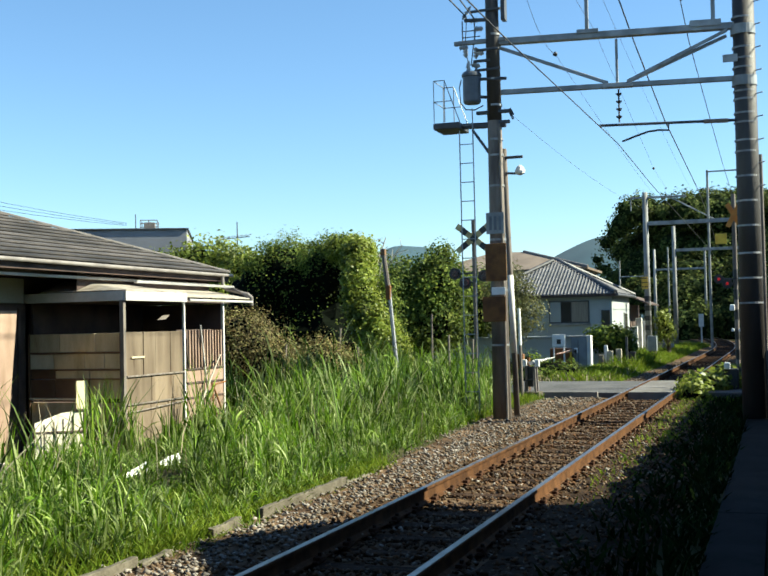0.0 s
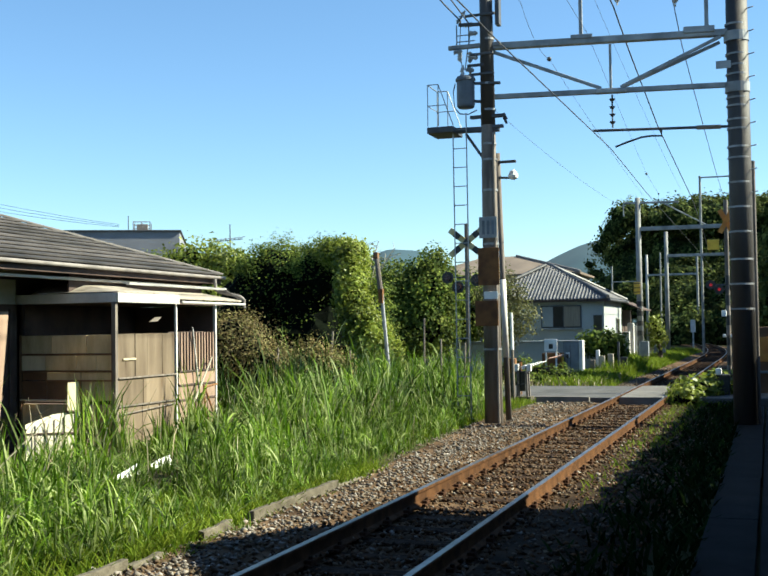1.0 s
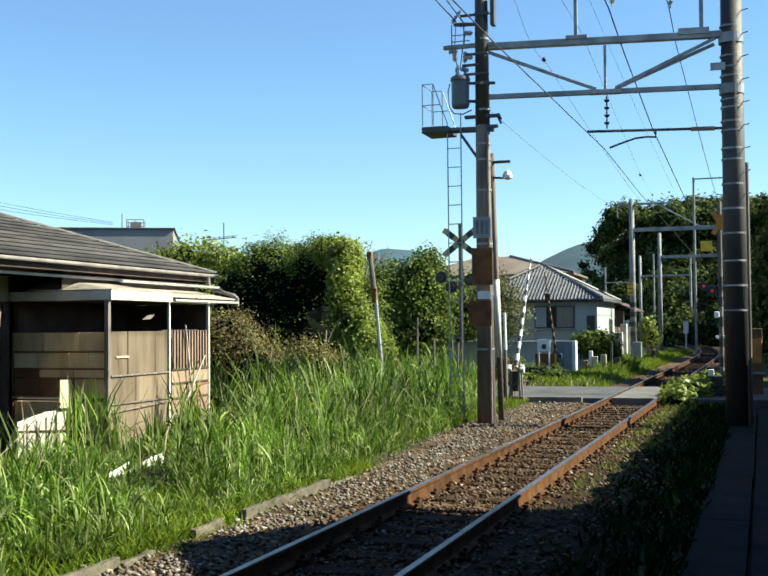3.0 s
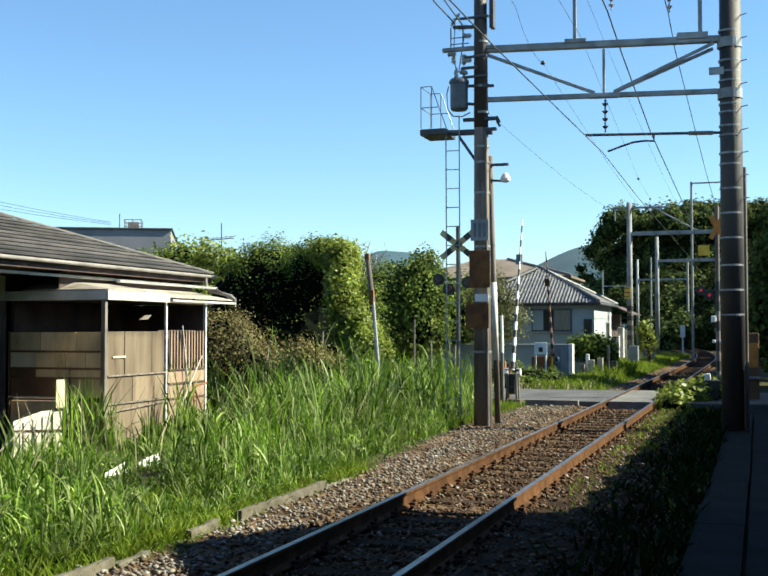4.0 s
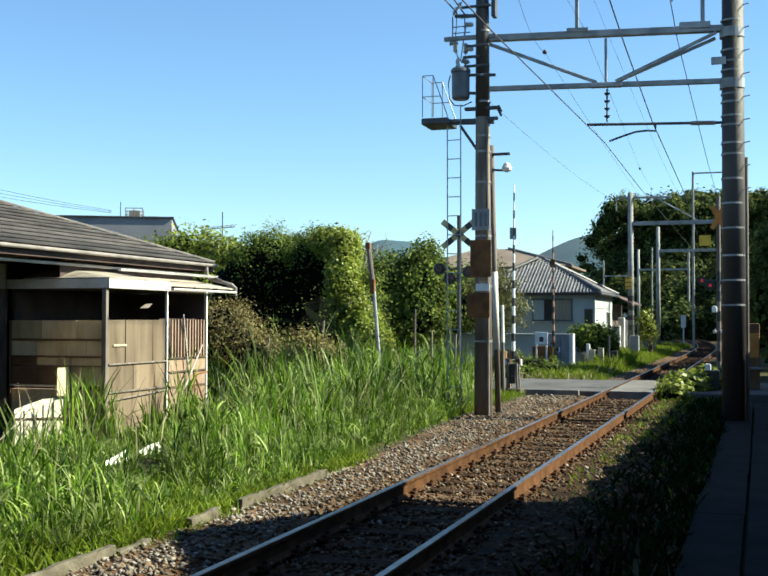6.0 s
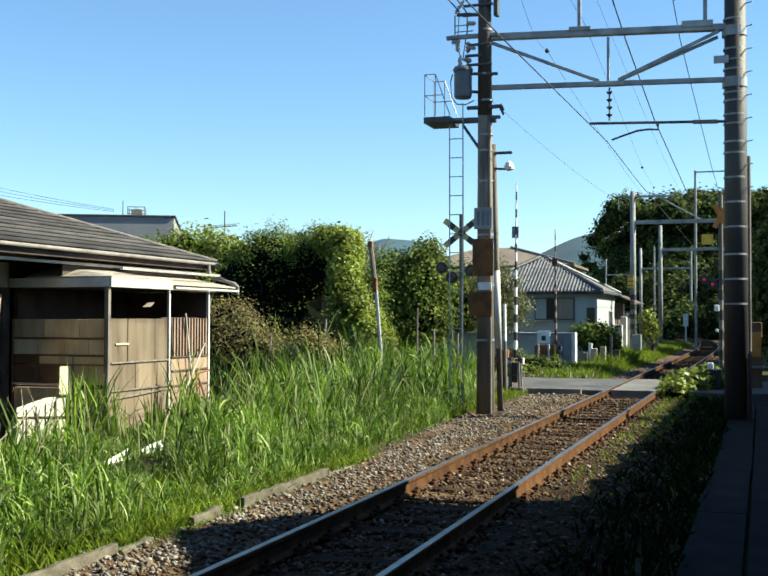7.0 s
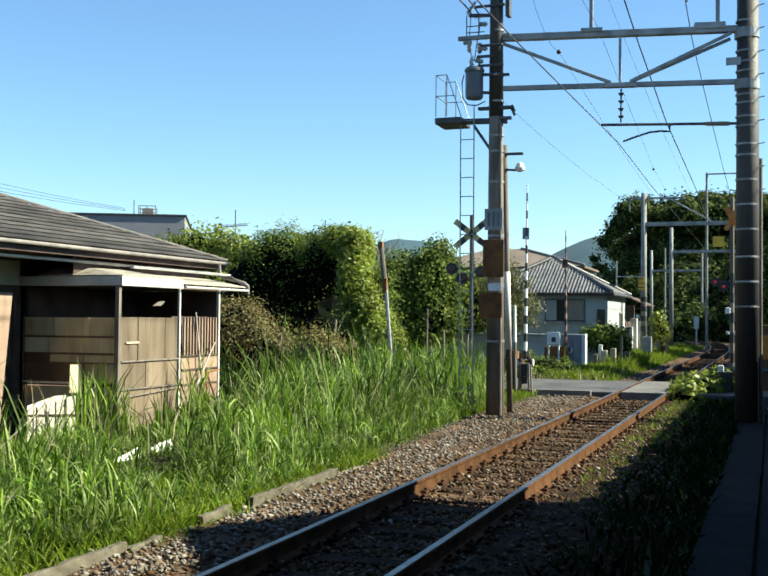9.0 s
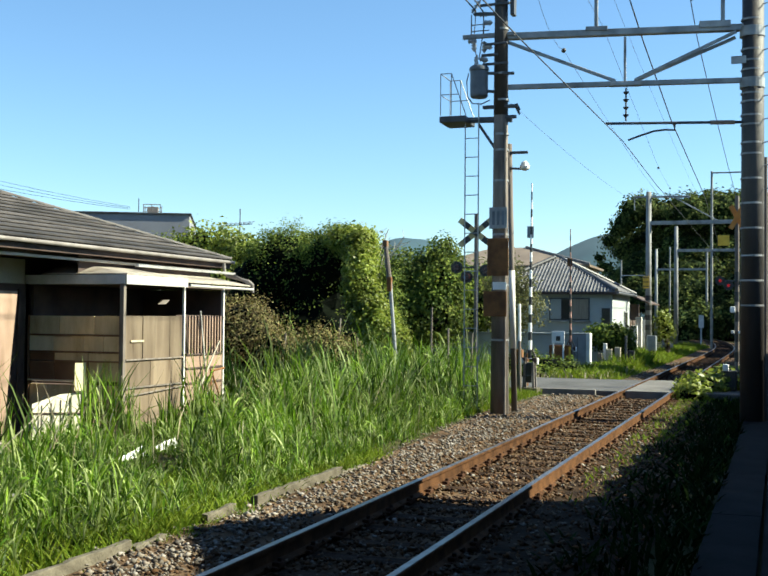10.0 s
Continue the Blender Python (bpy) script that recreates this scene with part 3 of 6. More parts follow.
# ---- poles, gantries, wires ----
def insulator(bm, p, q, discs=4, r=0.06):
    p, q = Vector(p), Vector(q)
    rod(bm, p, q, 0.018, n=6)
    for k in range(discs):
        c = p.lerp(q, (k + 0.7) / (discs + 0.4))
        d = (q - p).normalized() * 0.02
        rod(bm, c - d, c + d, r, r * 0.55, n=10)


def cable(bm, pts, r, n=5):
    """One tube along the points."""
    pts = [Vector(p) for p in pts]
    rows = []
    for i, p in enumerate(pts):
        d = (pts[min(i + 1, len(pts) - 1)] - pts[max(i - 1, 0)]).normalized()
        q = d.to_track_quat("Z", "Y")
        rows.append([bm.verts.new(p + q @ Vector((r * math.cos(2 * math.pi * k / n), r * math.sin(2 * math.pi * k / n), 0))) for k in range(n)])
    for a, b in zip(rows, rows[1:]):
        for k in range(n):
            bm.faces.new((a[k], a[(k + 1) % n], b[(k + 1) % n], b[k]))
    bm.faces.new(rows[0][::-1]), bm.faces.new(rows[-1])


def sag(p, q, drop, k=10):
    p, q = Vector(p), Vector(q)
    return [p.lerp(q, i / k) - Vector((0, 0, drop * 4 * (i / k) * (1 - i / k))) for i in range(k + 1)]


def left_pole():
    x, y = -4.955, 20.75
    p = thing("catenary_pole", (x, y, 0), "brown-grey concrete catenary pole with steel bands and transformer", "utility pole", "poles of the catenary gantry")
    part("shaft", made(rod, (x, y, -0.1), (x - 0.02, y, 9.6), 0.175, 0.105, 20), "pole", p, smooth=True)
    part("upper_cover", made(rod, (x - 0.012, y, 5.66), (x - 0.02, y, 9.55), 0.138, 0.112, 20), "poledark", p, "dark stained upper shaft", smooth=True)
    for z in (1.42, 2.45, 3.4, 4.42, 5.0, 5.3, 5.95, 6.45, 7.3):
        part("band", made(rod, (x, y, z - 0.02), (x, y, z + 0.02), 0.181 - z * 0.0071, n=20), "band", p)
    part("upper_plate", made(box, x - 0.2, x + 0.2, y - 0.225, y - 0.205, 2.62, 3.32, 0.006), "rust", p, "rust-brown sheet metal plate")
    part("lower_plate", made(box, x - 0.27, x + 0.17, y - 0.225, y - 0.205, 1.86, 2.33, 0.006), "rust", p, "rust-brown sheet metal plate")
    n_plate = part("number_plate", made(box, x - 0.17, x + 0.17, y - 0.222, y - 0.207, 3.5, 3.9, 0.005), "steel", p, "grey plate with faded writing")
    for i in range(3):
        part("writing_bar", made(box, x - 0.11 + i * 0.09, x - 0.06 + i * 0.09, y - 0.229, y - 0.223, 3.57, 3.83), "trafo", n_plate)
    # transformer can
    t = (-5.37, y - 0.1)
    can = part("transformer", made(ring, ((0.14, 6.0), (0.165, 6.03), (0.17, 6.06), (0.17, 6.5), (0.19, 6.52), (0.19, 6.56), (0.16, 6.6), (0.05, 6.63)), t, 20), "trafo", p, "dark grey transformer can", smooth=False)
    for k in range(3):
        a = radians(40 + 110 * k)
        part("bushing", made(insulator, (t[0] + 0.1 * math.cos(a), t[1] + 0.1 * math.sin(a), 6.6), (t[0] + 0.1 * math.cos(a), t[1] + 0.1 * math.sin(a), 6.8), 2, 0.035), "porcelain", can)
    part("bracket", made(bar, (t[0] + 0.15, t[1], 6.12), (x - 0.1, y, 6.12), 0.06, 0.05), "darksteel", p)
    part("bracket", made(bar, (t[0] + 0.15, t[1], 6.46), (x + 0.26, y - 0.1, 6.43), 0.06, 0.05), "darksteel", p)
    bm = bmesh.new()
    cable(bm, [(-5.6, y, 6.5), (-5.64, y, 6.35), (-5.62, y, 6.05), (-5.52, y, 5.92), (-5.35, y, 5.9), (-5.18, y, 5.97)], 0.012)
    part("lead", bm, "wire", p)
    # cross arms and small insulators at the top
    part("cross_arm", made(bar, (-5.72, y, 7.2), (-4.7, y, 7.2), 0.08, 0.08), "steel", p)
    part("cross_arm", made(bar, (-5.5, y - 0.05, 7.62), (-4.85, y - 0.05, 7.58), 0.06, 0.06), "darksteel", p)
    part("cross_arm", made(bar, (-5.3, y - 0.05, 5.82), (-4.62, y - 0.05, 5.82), 0.1, 0.06), "darksteel", p)
    part("cross_arm", made(bar, (-4.9, y - 0.05, 5.62), (-4.66, y - 0.05, 5.62), 0.08, 0.06), "darksteel", p)
    part("cross_arm", made(bar, (-5.32, y - 0.12, 6.8), (-5.0, y - 0.12, 6.8), 0.05, 0.05), "darksteel", p)
    for (a, b) in (((-5.55, y, 7.66), (-5.38, y, 7.9)), ((-5.4, y, 7.62), (-5.22, y, 7.62)), ((-5.5, y, 7.12), (-5.5, y, 6.92)), ((-5.3, y, 7.1), (-5.3, y, 6.88)), ((-5.35, y - 0.1, 6.75), (-5.2, y - 0.1, 6.7)), ((-5.3, y - 0.1, 7.42), (-5.12, y - 0.1, 7.42)), ((-5.28, y - 0.1, 6.98), (-5.12, y - 0.1, 6.94)), ((-5.62, y, 7.12), (-5.45, y, 7.12))):
        part("insulator", made(insulator, a, b, 3, 0.055), "porcelain", p)
    bm = bmesh.new()
    for k in range(2):
        rod(bm, (-5.55 + 0.24 * k, y - 0.02, 7.2), (-5.55 + 0.24 * k, y - 0.02, 7.62), 0.012, n=6)
    for z in (7.3, 7.42):
        rod(bm, (-5.55, y - 0.02, z), (-5.2, y - 0.02, z), 0.01, n=6)
    part("rack", bm, "darksteel", p)
    bm = bmesh.new()
    cable(bm, sag((-6.1, y - 2.5, 8.6), (-5.47, y, 7.7), 0.05, 4), 0.014)
    cable(bm, sag((-5.9, y - 3.0, 8.9), (-5.28, y, 7.6), 0.05, 4), 0.014)
    cable(bm, [(-5.47, y, 7.7), (-5.5, y, 7.2), (-5.47, y, 6.9), (-5.44, y, 6.75)], 0.01)
    cable(bm, [(-5.28, y, 7.5), (-5.35, y, 7.1), (-5.4, y, 6.75)], 0.01)
    part("jumper_wire", bm, "wire", p)
    for z, w in ((6.62, 0.34), (7.0, 0.3), (7.75, 0.4)):
        part("clamp", made(bar, (x - w, y - 0.13, z), (x + w * 0.45, y - 0.13, z + 0.01), 0.05, 0.045), "darksteel", p)
    for z in (5.78, 5.86):
        part("bolt", made(rod, (x + 0.3, y - 0.05, z), (x + 0.36, y - 0.05, z - 0.12), 0.022, n=8), "darksteel", p)
    part("white_notice", made(box, x - 0.1, x + 0.16, y - 0.2, y - 0.185, 2.36, 2.5, 0.004), "white", p, "small white plate on the shaft")
    part("conduit", made(rod, (x + 0.13, y - 0.13, 0), (x + 0.1, y - 0.1, 5.5), 0.025, n=8), "timber", p)
    part("switch_box", made(box, -4.78, -4.7, y - 0.1, y + 0.1, 7.55, 8.1, 0.01), "darksteel", p)
    # maintenance platform and its rails
    deck = part("platform", made(box, -6.08, -5.56, y - 0.35, y + 0.35, 5.52, 5.64, 0.02), "darksteel", p, "dark steel maintenance platform")
    part("platform_arm", made(bar, (-5.65, y, 5.6), (-4.75, y, 5.58), 0.12, 0.1), "darksteel", p)
    part("strut", made(bar, (-5.4, y, 5.52), (-5.08, y, 5.05), 0.05, 0.05), "darksteel", p)
    bars = []
    for yy in (y - 0.33, y + 0.33):
        for xx in (-6.06, -5.85):
            bars.append(((xx, yy, 5.66), (xx, yy, 6.45)))
        for z in (6.45, 6.05):
            bars.append(((-6.06, yy, z), (-5.85 if z > 6.2 else -5.7, yy, z)))
        bars.append(((-5.85, yy, 6.45), (-5.56, yy, 5.64)))
    for z in (6.45, 6.05):
        bars.append(((-6.06, y - 0.33, z), (-6.06, y + 0.33, z)))
    for a, b in bars:
        part("guard_bar", made(rod, a, b, 0.009, n=6), "steel", deck)
    ladder = thing("ladder", (-5.5, 20.6, 0), "thin steel ladder fixed below the platform", "ladder")
    for xx in (-5.61, -5.35):
        part("stile", made(rod, (xx, 20.6, 0.0), (xx - 0.01, 20.6, 5.53 if xx < -5.5 else 5.9), 0.012, n=6), "steel", ladder)
    for k in range(15):
        z = 0.55 + 0.36 * k
        part("rung", made(rod, (-5.61, 20.6, z), (-5.35, 20.6, z), 0.009, n=6), "steel", ladder)
    # second, slimmer pole just behind
    q = thing("service_pole", (-4.81, 21.3, 0), "slim steel pole with white lower sleeve and lamp", "utility pole")
    part("shaft", made(rod, (-4.79, 21.3, -0.1), (-4.925, 21.3, 5.2), 0.058, 0.05, 14), "pole", q, smooth=True)
    part("sleeve", made(rod, (-4.825, 21.3, 1.25), (-4.862, 21.3, 2.75), 0.06, 0.058, 14), "fascia", q, "pale sleeve", smooth=True)
    part("arm", made(bar, (-4.9, 21.25, 5.02), (-4.55, 21.25, 5.02), 0.06, 0.05), "darksteel", q)
    part("arm", made(bar, (-4.9, 21.25, 4.72), (-4.64, 21.25, 4.7), 0.05, 0.04), "darksteel", q)
    part("lamp", made(ring, ((0.03, 4.66), (0.09, 4.69), (0.1, 4.74), (0.06, 4.82), (0.02, 4.85)), (-4.6, 21.2), 14), "white", q, "small white lamp head")


def right_pole():
    x, y = -0.46, 21.45
    p = thing("catenary_pole", (x, y, 0), "dark concrete catenary pole with many steel bands and steps", "utility pole", "poles of the catenary gantry")
    part("shaft", made(rod, (x, y, -0.1), (x + 0.02, y, 9.6), 0.215, 0.185, 22), "poledark", p, smooth=True)
    for z in (2.1, 2.55, 3.0, 3.5, 3.95, 4.4, 4.85, 5.05, 5.38, 5.55, 5.8, 5.95, 6.38, 6.55, 6.75, 7.3):
        part("band", made(rod, (x, y, z - 0.017), (x, y, z + 0.017), 0.218 - z * 0.0022, n=22), "band", p)
    for k in range(9):
        z = 4.2 + k * 0.42
        part("step_bolt", made(rod, (x + 0.17, y - 0.08, z), (x + 0.31, y - 0.12, z + 0.02), 0.011, n=6), "steel", p)
    for z in (6.14, 7.08):
        part("clamp", made(rod, (x, y, z - 0.09), (x, y, z + 0.09), 0.222, n=22), "steel", p, "wide galvanised clamp")
    part("plate", made(box, x - 0.36, x - 0.1, y - 0.2, y - 0.17, 6.48, 6.62, 0.006), "steel", p)
    part("conduit", made(rod, (x + 0.22, y + 0.12, 0), (x + 0.22, y + 0.12, 4.8), 0.05, n=10), "pole", p)


def gantry():
    y = 20.8
    g = thing("catenary_gantry", (-4.95, y, 6), "galvanised steel gantry beams braced between two poles", "gantry")
    part("top_beam", made(box, -5.0, -0.5, y - 0.08, y + 0.08, 7.05, 7.17, 0.01), "steel", g)
    part("lower_beam", made(box, -5.0, -0.52, y - 0.05, y + 0.05, 6.1, 6.19, 0.008), "steel", g)
    part("brace", made(bar, (-4.95, y, 7.04), (-2.85, y, 6.2), 0.05, 0.06), "steel", g)
    part("brace", made(bar, (-0.7, y - 0.1, 7.02), (-2.5, y - 0.04, 6.2), 0.05, 0.06), "steel", g)
    part("brace", made(bar, (-0.7, y + 0.06, 6.95), (-2.5, y + 0.04, 6.2), 0.05, 0.06), "steel", g)
    part("hanger", made(bar, (-2.68, y, 7.02), (-2.68, y, 6.2), 0.05, 0.05), "steel", g)
    part("gusset", made(box, -2.95, -2.4, y - 0.08, y + 0.08, 6.1, 6.17, 0.01), "steel", g)
    part("gusset", made(box, -1.35, -0.8, y - 0.11, y + 0.11, 7.12, 7.24, 0.01), "steel", g)
    part("gusset", made(box, -3.4, -3.0, y - 0.11, y + 0.11, 7.14, 7.22, 0.01), "steel", g)
    part("upright", made(bar, (-3.21, y, 7.2), (-3.21, y, 9.2), 0.07, 0.07), "steel", g)
    part("upright", made(bar, (-0.93, y, 7.2), (-0.93, y, 9.2), 0.07, 0.07), "steel", g)
    part("upper_arm", made(bar, (-3.3, y, 8.3), (-0.9, y, 8.3), 0.07, 0.07), "steel", g)
    part("insulator", made(insulator, (-2.66, y, 6.07), (-2.66, y, 5.45), 4, 0.06), "darksteel", g)
    part("insulator", made(insulator, (-2.53, y, 8.25), (-2.53, y, 7.75), 4, 0.06), "porcelain", g)
    part("insulator", made(insulator, (-1.48, y, 8.25), (-1.48, y, 7.65), 4, 0.06), "porcelain", g)
    part("cantilever", made(rod, (-3.03, y, 5.41), (-0.6, y, 5.38), 0.026, n=8), "darksteel", g)
    part("cantilever_sleeve", made(rod, (-1.15, y, 5.385), (-0.72, y, 5.38), 0.04, n=8), "brownroof", g)
    bm = bmesh.new()
    cable(bm, [(-1.78, y, 5.38), (-1.78, y, 5.26), (-1.95, y, 5.27), (-2.15, y, 5.25), (-2.4, y, 5.17), (-2.62, y, 5.09)], 0.02, 6)
    part("steady_arm", bm, "darksteel", g, "curved steady arm")
    # the far post stands further on, so the whole gantry is turned a little
    g.matrix_basis = pose(-4.95, y, 6.06, 0, 0, 8.2)


def far_gantry(at, x0, x1, top, beam, label, extra=()):
    y = at
    g = thing("catenary_gantry", (x0, y, 0), label, "gantry", "far gantries along the track")
    part("post", made(rod, (x0, y, -0.1), (x0, y, top), 0.15, 0.12, 14), "farpost", g, smooth=True)
    part("post", made(rod, (x1, y, -0.1), (x1, y, top), 0.12, 0.1, 12), "farpost", g)
    part("beam", made(box, x0, x1, y - 0.09, y + 0.09, beam - 0.1, beam + 0.08, 0.01), "steel", g)
    for name, a, b, w in extra:
        part(name, made(bar, a, b, w, w), "steel", g)
    return g


def gantries():
    far_gantry(54, -5.78, -0.6, 7.85, 6.38, "far steel gantry with a top cross arm over the track", (("cross_arm", (-6.46, 54, 7.62), (-3.9, 54, 7.58), 0.09), ("drop_arm", (-6.44, 54, 7.6), (-6.44, 54, 7.0), 0.05), ("brace", (-4.6, 54, 7.55), (-2.6, 54, 6.4), 0.06)))
    far_gantry(75, -6.28, -1.2, 7.9, 6.34, "far steel gantry before the wooded hill", ())
    far_gantry(110, -11.05, -6.4, 8.6, 6.66, "distant steel gantry before the wooded hill", ())
    for x, y, top, arm in ((-4.07, 75, 11.4, 2.0), (-9.83, 110.5, 8.8, 0), (-14.1, 108, 7.5, 2.2)):
        q = thing("steel_post", (x, y, 0), "distant grey steel line post", "pole", "far line posts")
        part("shaft", made(rod, (x, y, -0.1), (x, y, top), 0.09, 0.075, 10), "farpost", q)
        if arm:
            z = top - 0.1 if x > -8 else top - 1.5
            part("arm", made(bar, (x, y, z), (x + arm, y, z), 0.09, 0.09), "steel", q)
    sign = thing("striped_sign", (-5.8, 53.8, 0), "small yellow and black warning sign on a gantry post", "sign")
    part("board", made(box, -6.02, -5.74, 53.8, 53.83, 3.3, 3.86, 0.01), "yellow", sign, "yellow board")
    for k in range(3):
        part("stripe", made(box, -6.02, -5.74, 53.79, 53.797, 3.38 + 0.2 * k, 3.42 + 0.2 * k), "black", sign)
    for k in range(5):
        part("post_band", made(rod, (-5.78, 54, 0.9 + 0.46 * k), (-5.78, 54, 1.13 + 0.46 * k), 0.154, n=14), "black", sign, "black band round the post")
    # signal box on the post foot
    b = thing("relay_box", (-5.0, 49.7, 0), "grey relay box on two short legs", "relay box")
    part("body", made(box, -5.38, -4.98, 49.5, 49.9, 0.5, 1.15, 0.03), "grey", b)
    for xx in (-5.28, -5.08):
        part("leg", made(box, xx - 0.06, xx + 0.06, 49.6, 49.8, -0.1, 0.51, 0.01), "kerb", b)
    b = thing("relay_box", (-5.6, 62, 0), "small pale relay box beside the track", "relay box")
    part("body", made(box, -5.95, -5.35, 61.8, 62.2, 0.35, 1.1, 0.03), "grey", b)
    part("leg", made(box, -5.75, -5.55, 61.9, 62.1, -0.1, 0.36, 0.01), "kerb", b)


def wires():
    runs = (
        ("contact_wire", 0.0085, ((-3.0, -12, 5.1), (-2.86, 12.6, 5.09), (-2.7, 20.9, 5.09), (-2.8, 28, 5.09), (-2.95, 54, 5.1), (-3.3, 75, 5.1), (-8.4, 110, 5.1)), 0),
        ("messenger_wire", 0.014, ((-2.4, -12, 7.9), (-2.57, 20.7, 7.66), (-2.57, 23, 7.4), (-2.57, 29.2, 6.86), (-2.6, 42.8, 6.45), (-2.9, 54, 6.42), (-3.6, 75, 6.5)), 0),
        ("feeder_wire", 0.009, ((-1.4, -12, 7.9), (-1.48, 20.5, 7.5), (-1.5, 22.6, 7.3), (-1.5, 29.3, 6.96), (-1.5, 36.5, 6.64), (-1.6, 54, 6.6), (-2.8, 75, 6.9)), 0),
        ("line_wire", 0.004, ((-3.9, -12, 9.0), (-4.14, 20, 7.71), (-4.19, 23.0, 7.36), (-4.6, 54, 6.75)), 0.2),
        ("line_wire", 0.004, ((-3.5, -12, 8.2), (-3.1, 20.9, 7.3), (-4.35, 44.0, 7.64), (-5.34, 60.0, 8.68), (-6.67, 75, 8.98)), 0),
        ("line_wire", 0.0035, ((-4.9, 20.7, 6.0), (-5.4, 54, 6.9)), 0.3),
        ("line_wire", 0.0035, ((-3.4, -12, 9.4), (-3.21, 20.9, 8.6), (-3.4, 54, 7.3)), 0.2),
    )
    for name, r, pts, drop in runs:
        bm = bmesh.new()
        path = [Vector(pts[0])]
        for p, q in zip(pts, pts[1:]):
            path += sag(p, q, drop, 8 if drop else 2)[1:]
        cable(bm, path, r, 5)
        solo(name, bm, "wire", "thin dark overhead wire along the track", "overhead wire", "overhead wires")
    for p in ((-4.19, 23.0, 7.36), (-4.35, 44.0, 7.64), (-5.34, 60.0, 8.68)):
        solo("wire_ball", made(ring, ((0.01, p[2] - 0.05), (0.045, p[2] - 0.025), (0.05, p[2]), (0.045, p[2] + 0.025), (0.01, p[2] + 0.05)), p[:2], 10), "wire", "small dark ball on an overhead wire", "wire marker", "wire markers", smooth=True)
    # house lines, fixed to the mast on the grey building
    for k in range(3):
        bm = bmesh.new()
        cable(bm, sag((-40.7, 47, 9.38 - 0.27 * k), (-31.0, 49.4, 7.3 - 0.06 * k), 0.12, 10), 0.009)
        solo("service_wire", bm, "wire", "thin service wire above the roofs", "overhead wire", "service wires")


# ---- level crossing ----
ARMS = []


def barrier(x, y, length, way, label, turn):
    """A crossing gate: machine on a base, striped arm, counterweights. way: +1 lies along +y when closed, -1 along -y."""
    b = thing("crossing_barrier", (x, y, 0), label, "barrier", "gates of the level crossing")
    b.matrix_basis = pose(x, y, 0, 0, 0, turn)
    part("base", made(box, x - 0.22, x + 0.22, y - 0.22, y + 0.22, -0.1, 0.18, 0.02), "kerb", b)
    for s in (-1, 1):
        for t in (-1, 1):
            part("leg", made(bar, (x + s * 0.12, y + t * 0.12, 0.17), (x + s * 0.10, y + t * 0.12, 0.8), 0.05, 0.05), "gutter" if s > 0 else "timber", b, "worn steel leg")
        part("bearing", made(box, x + s * 0.13 - 0.05, x + s * 0.13 + 0.05, y - 0.1, y + 0.1, 0.76, 0.9, 0.02), "darkwood", b)
    part("machine", made(box, x - 0.075, x + 0.07, y - 0.1, y + 0.1, 0.3, 0.78, 0.03), "black", b, "black machine housing")
    part("crossbar", made(bar, (x - 0.12, y - 0.13, 0.45), (x + 0.12, y - 0.13, 0.5), 0.03, 0.03), "darksteel", b)
    bm = bmesh.new()
    rod(bm, (0, 0, 0), (0, way * length, 0), 0.05, 0.014, 10)
    arm = new("arm", finish(bm, "arm", "white" if way > 0 else "fadedred"))
    arm.parent = b
    tagged(arm, "white barrier arm with dark bands" if way > 0 else "weathered pale red barrier arm with dark bands")
    n = 10
    for k in range(n):
        a, c = (k + 0.05) / n * length, (k + 0.52) / n * length
        r = 0.0515 - 0.0345 * a / length
        part("arm_band", made(rod, (0, way * a, 0), (0, way * c, 0), r, r - 0.0015, 10), "black", arm)
    part("flag", made(box, -0.1, 0.06, way * length * 0.72 - 0.14, way * length * 0.72 + 0.14, -0.01, 0.012, 0.004), "rust" if way < 0 else "grey", arm, "small sheet hung on the arm")
    for s in (-1, 1):
        part("counterweight", made(box, s * 0.15 - 0.055, s * 0.15 + 0.055, -way * 0.05 - 0.08, -way * 0.05 + 0.08, -0.09, 0.09, 0.02), "white", arm, "white counterweight")
        part("yoke", made(bar, (s * 0.15, 0, 0), (0, way * 0.36, 0), 0.04, 0.03), "timber", arm)
    arm.matrix_basis = pose(0, 0, 0.86)
    ARMS.append((arm, way))


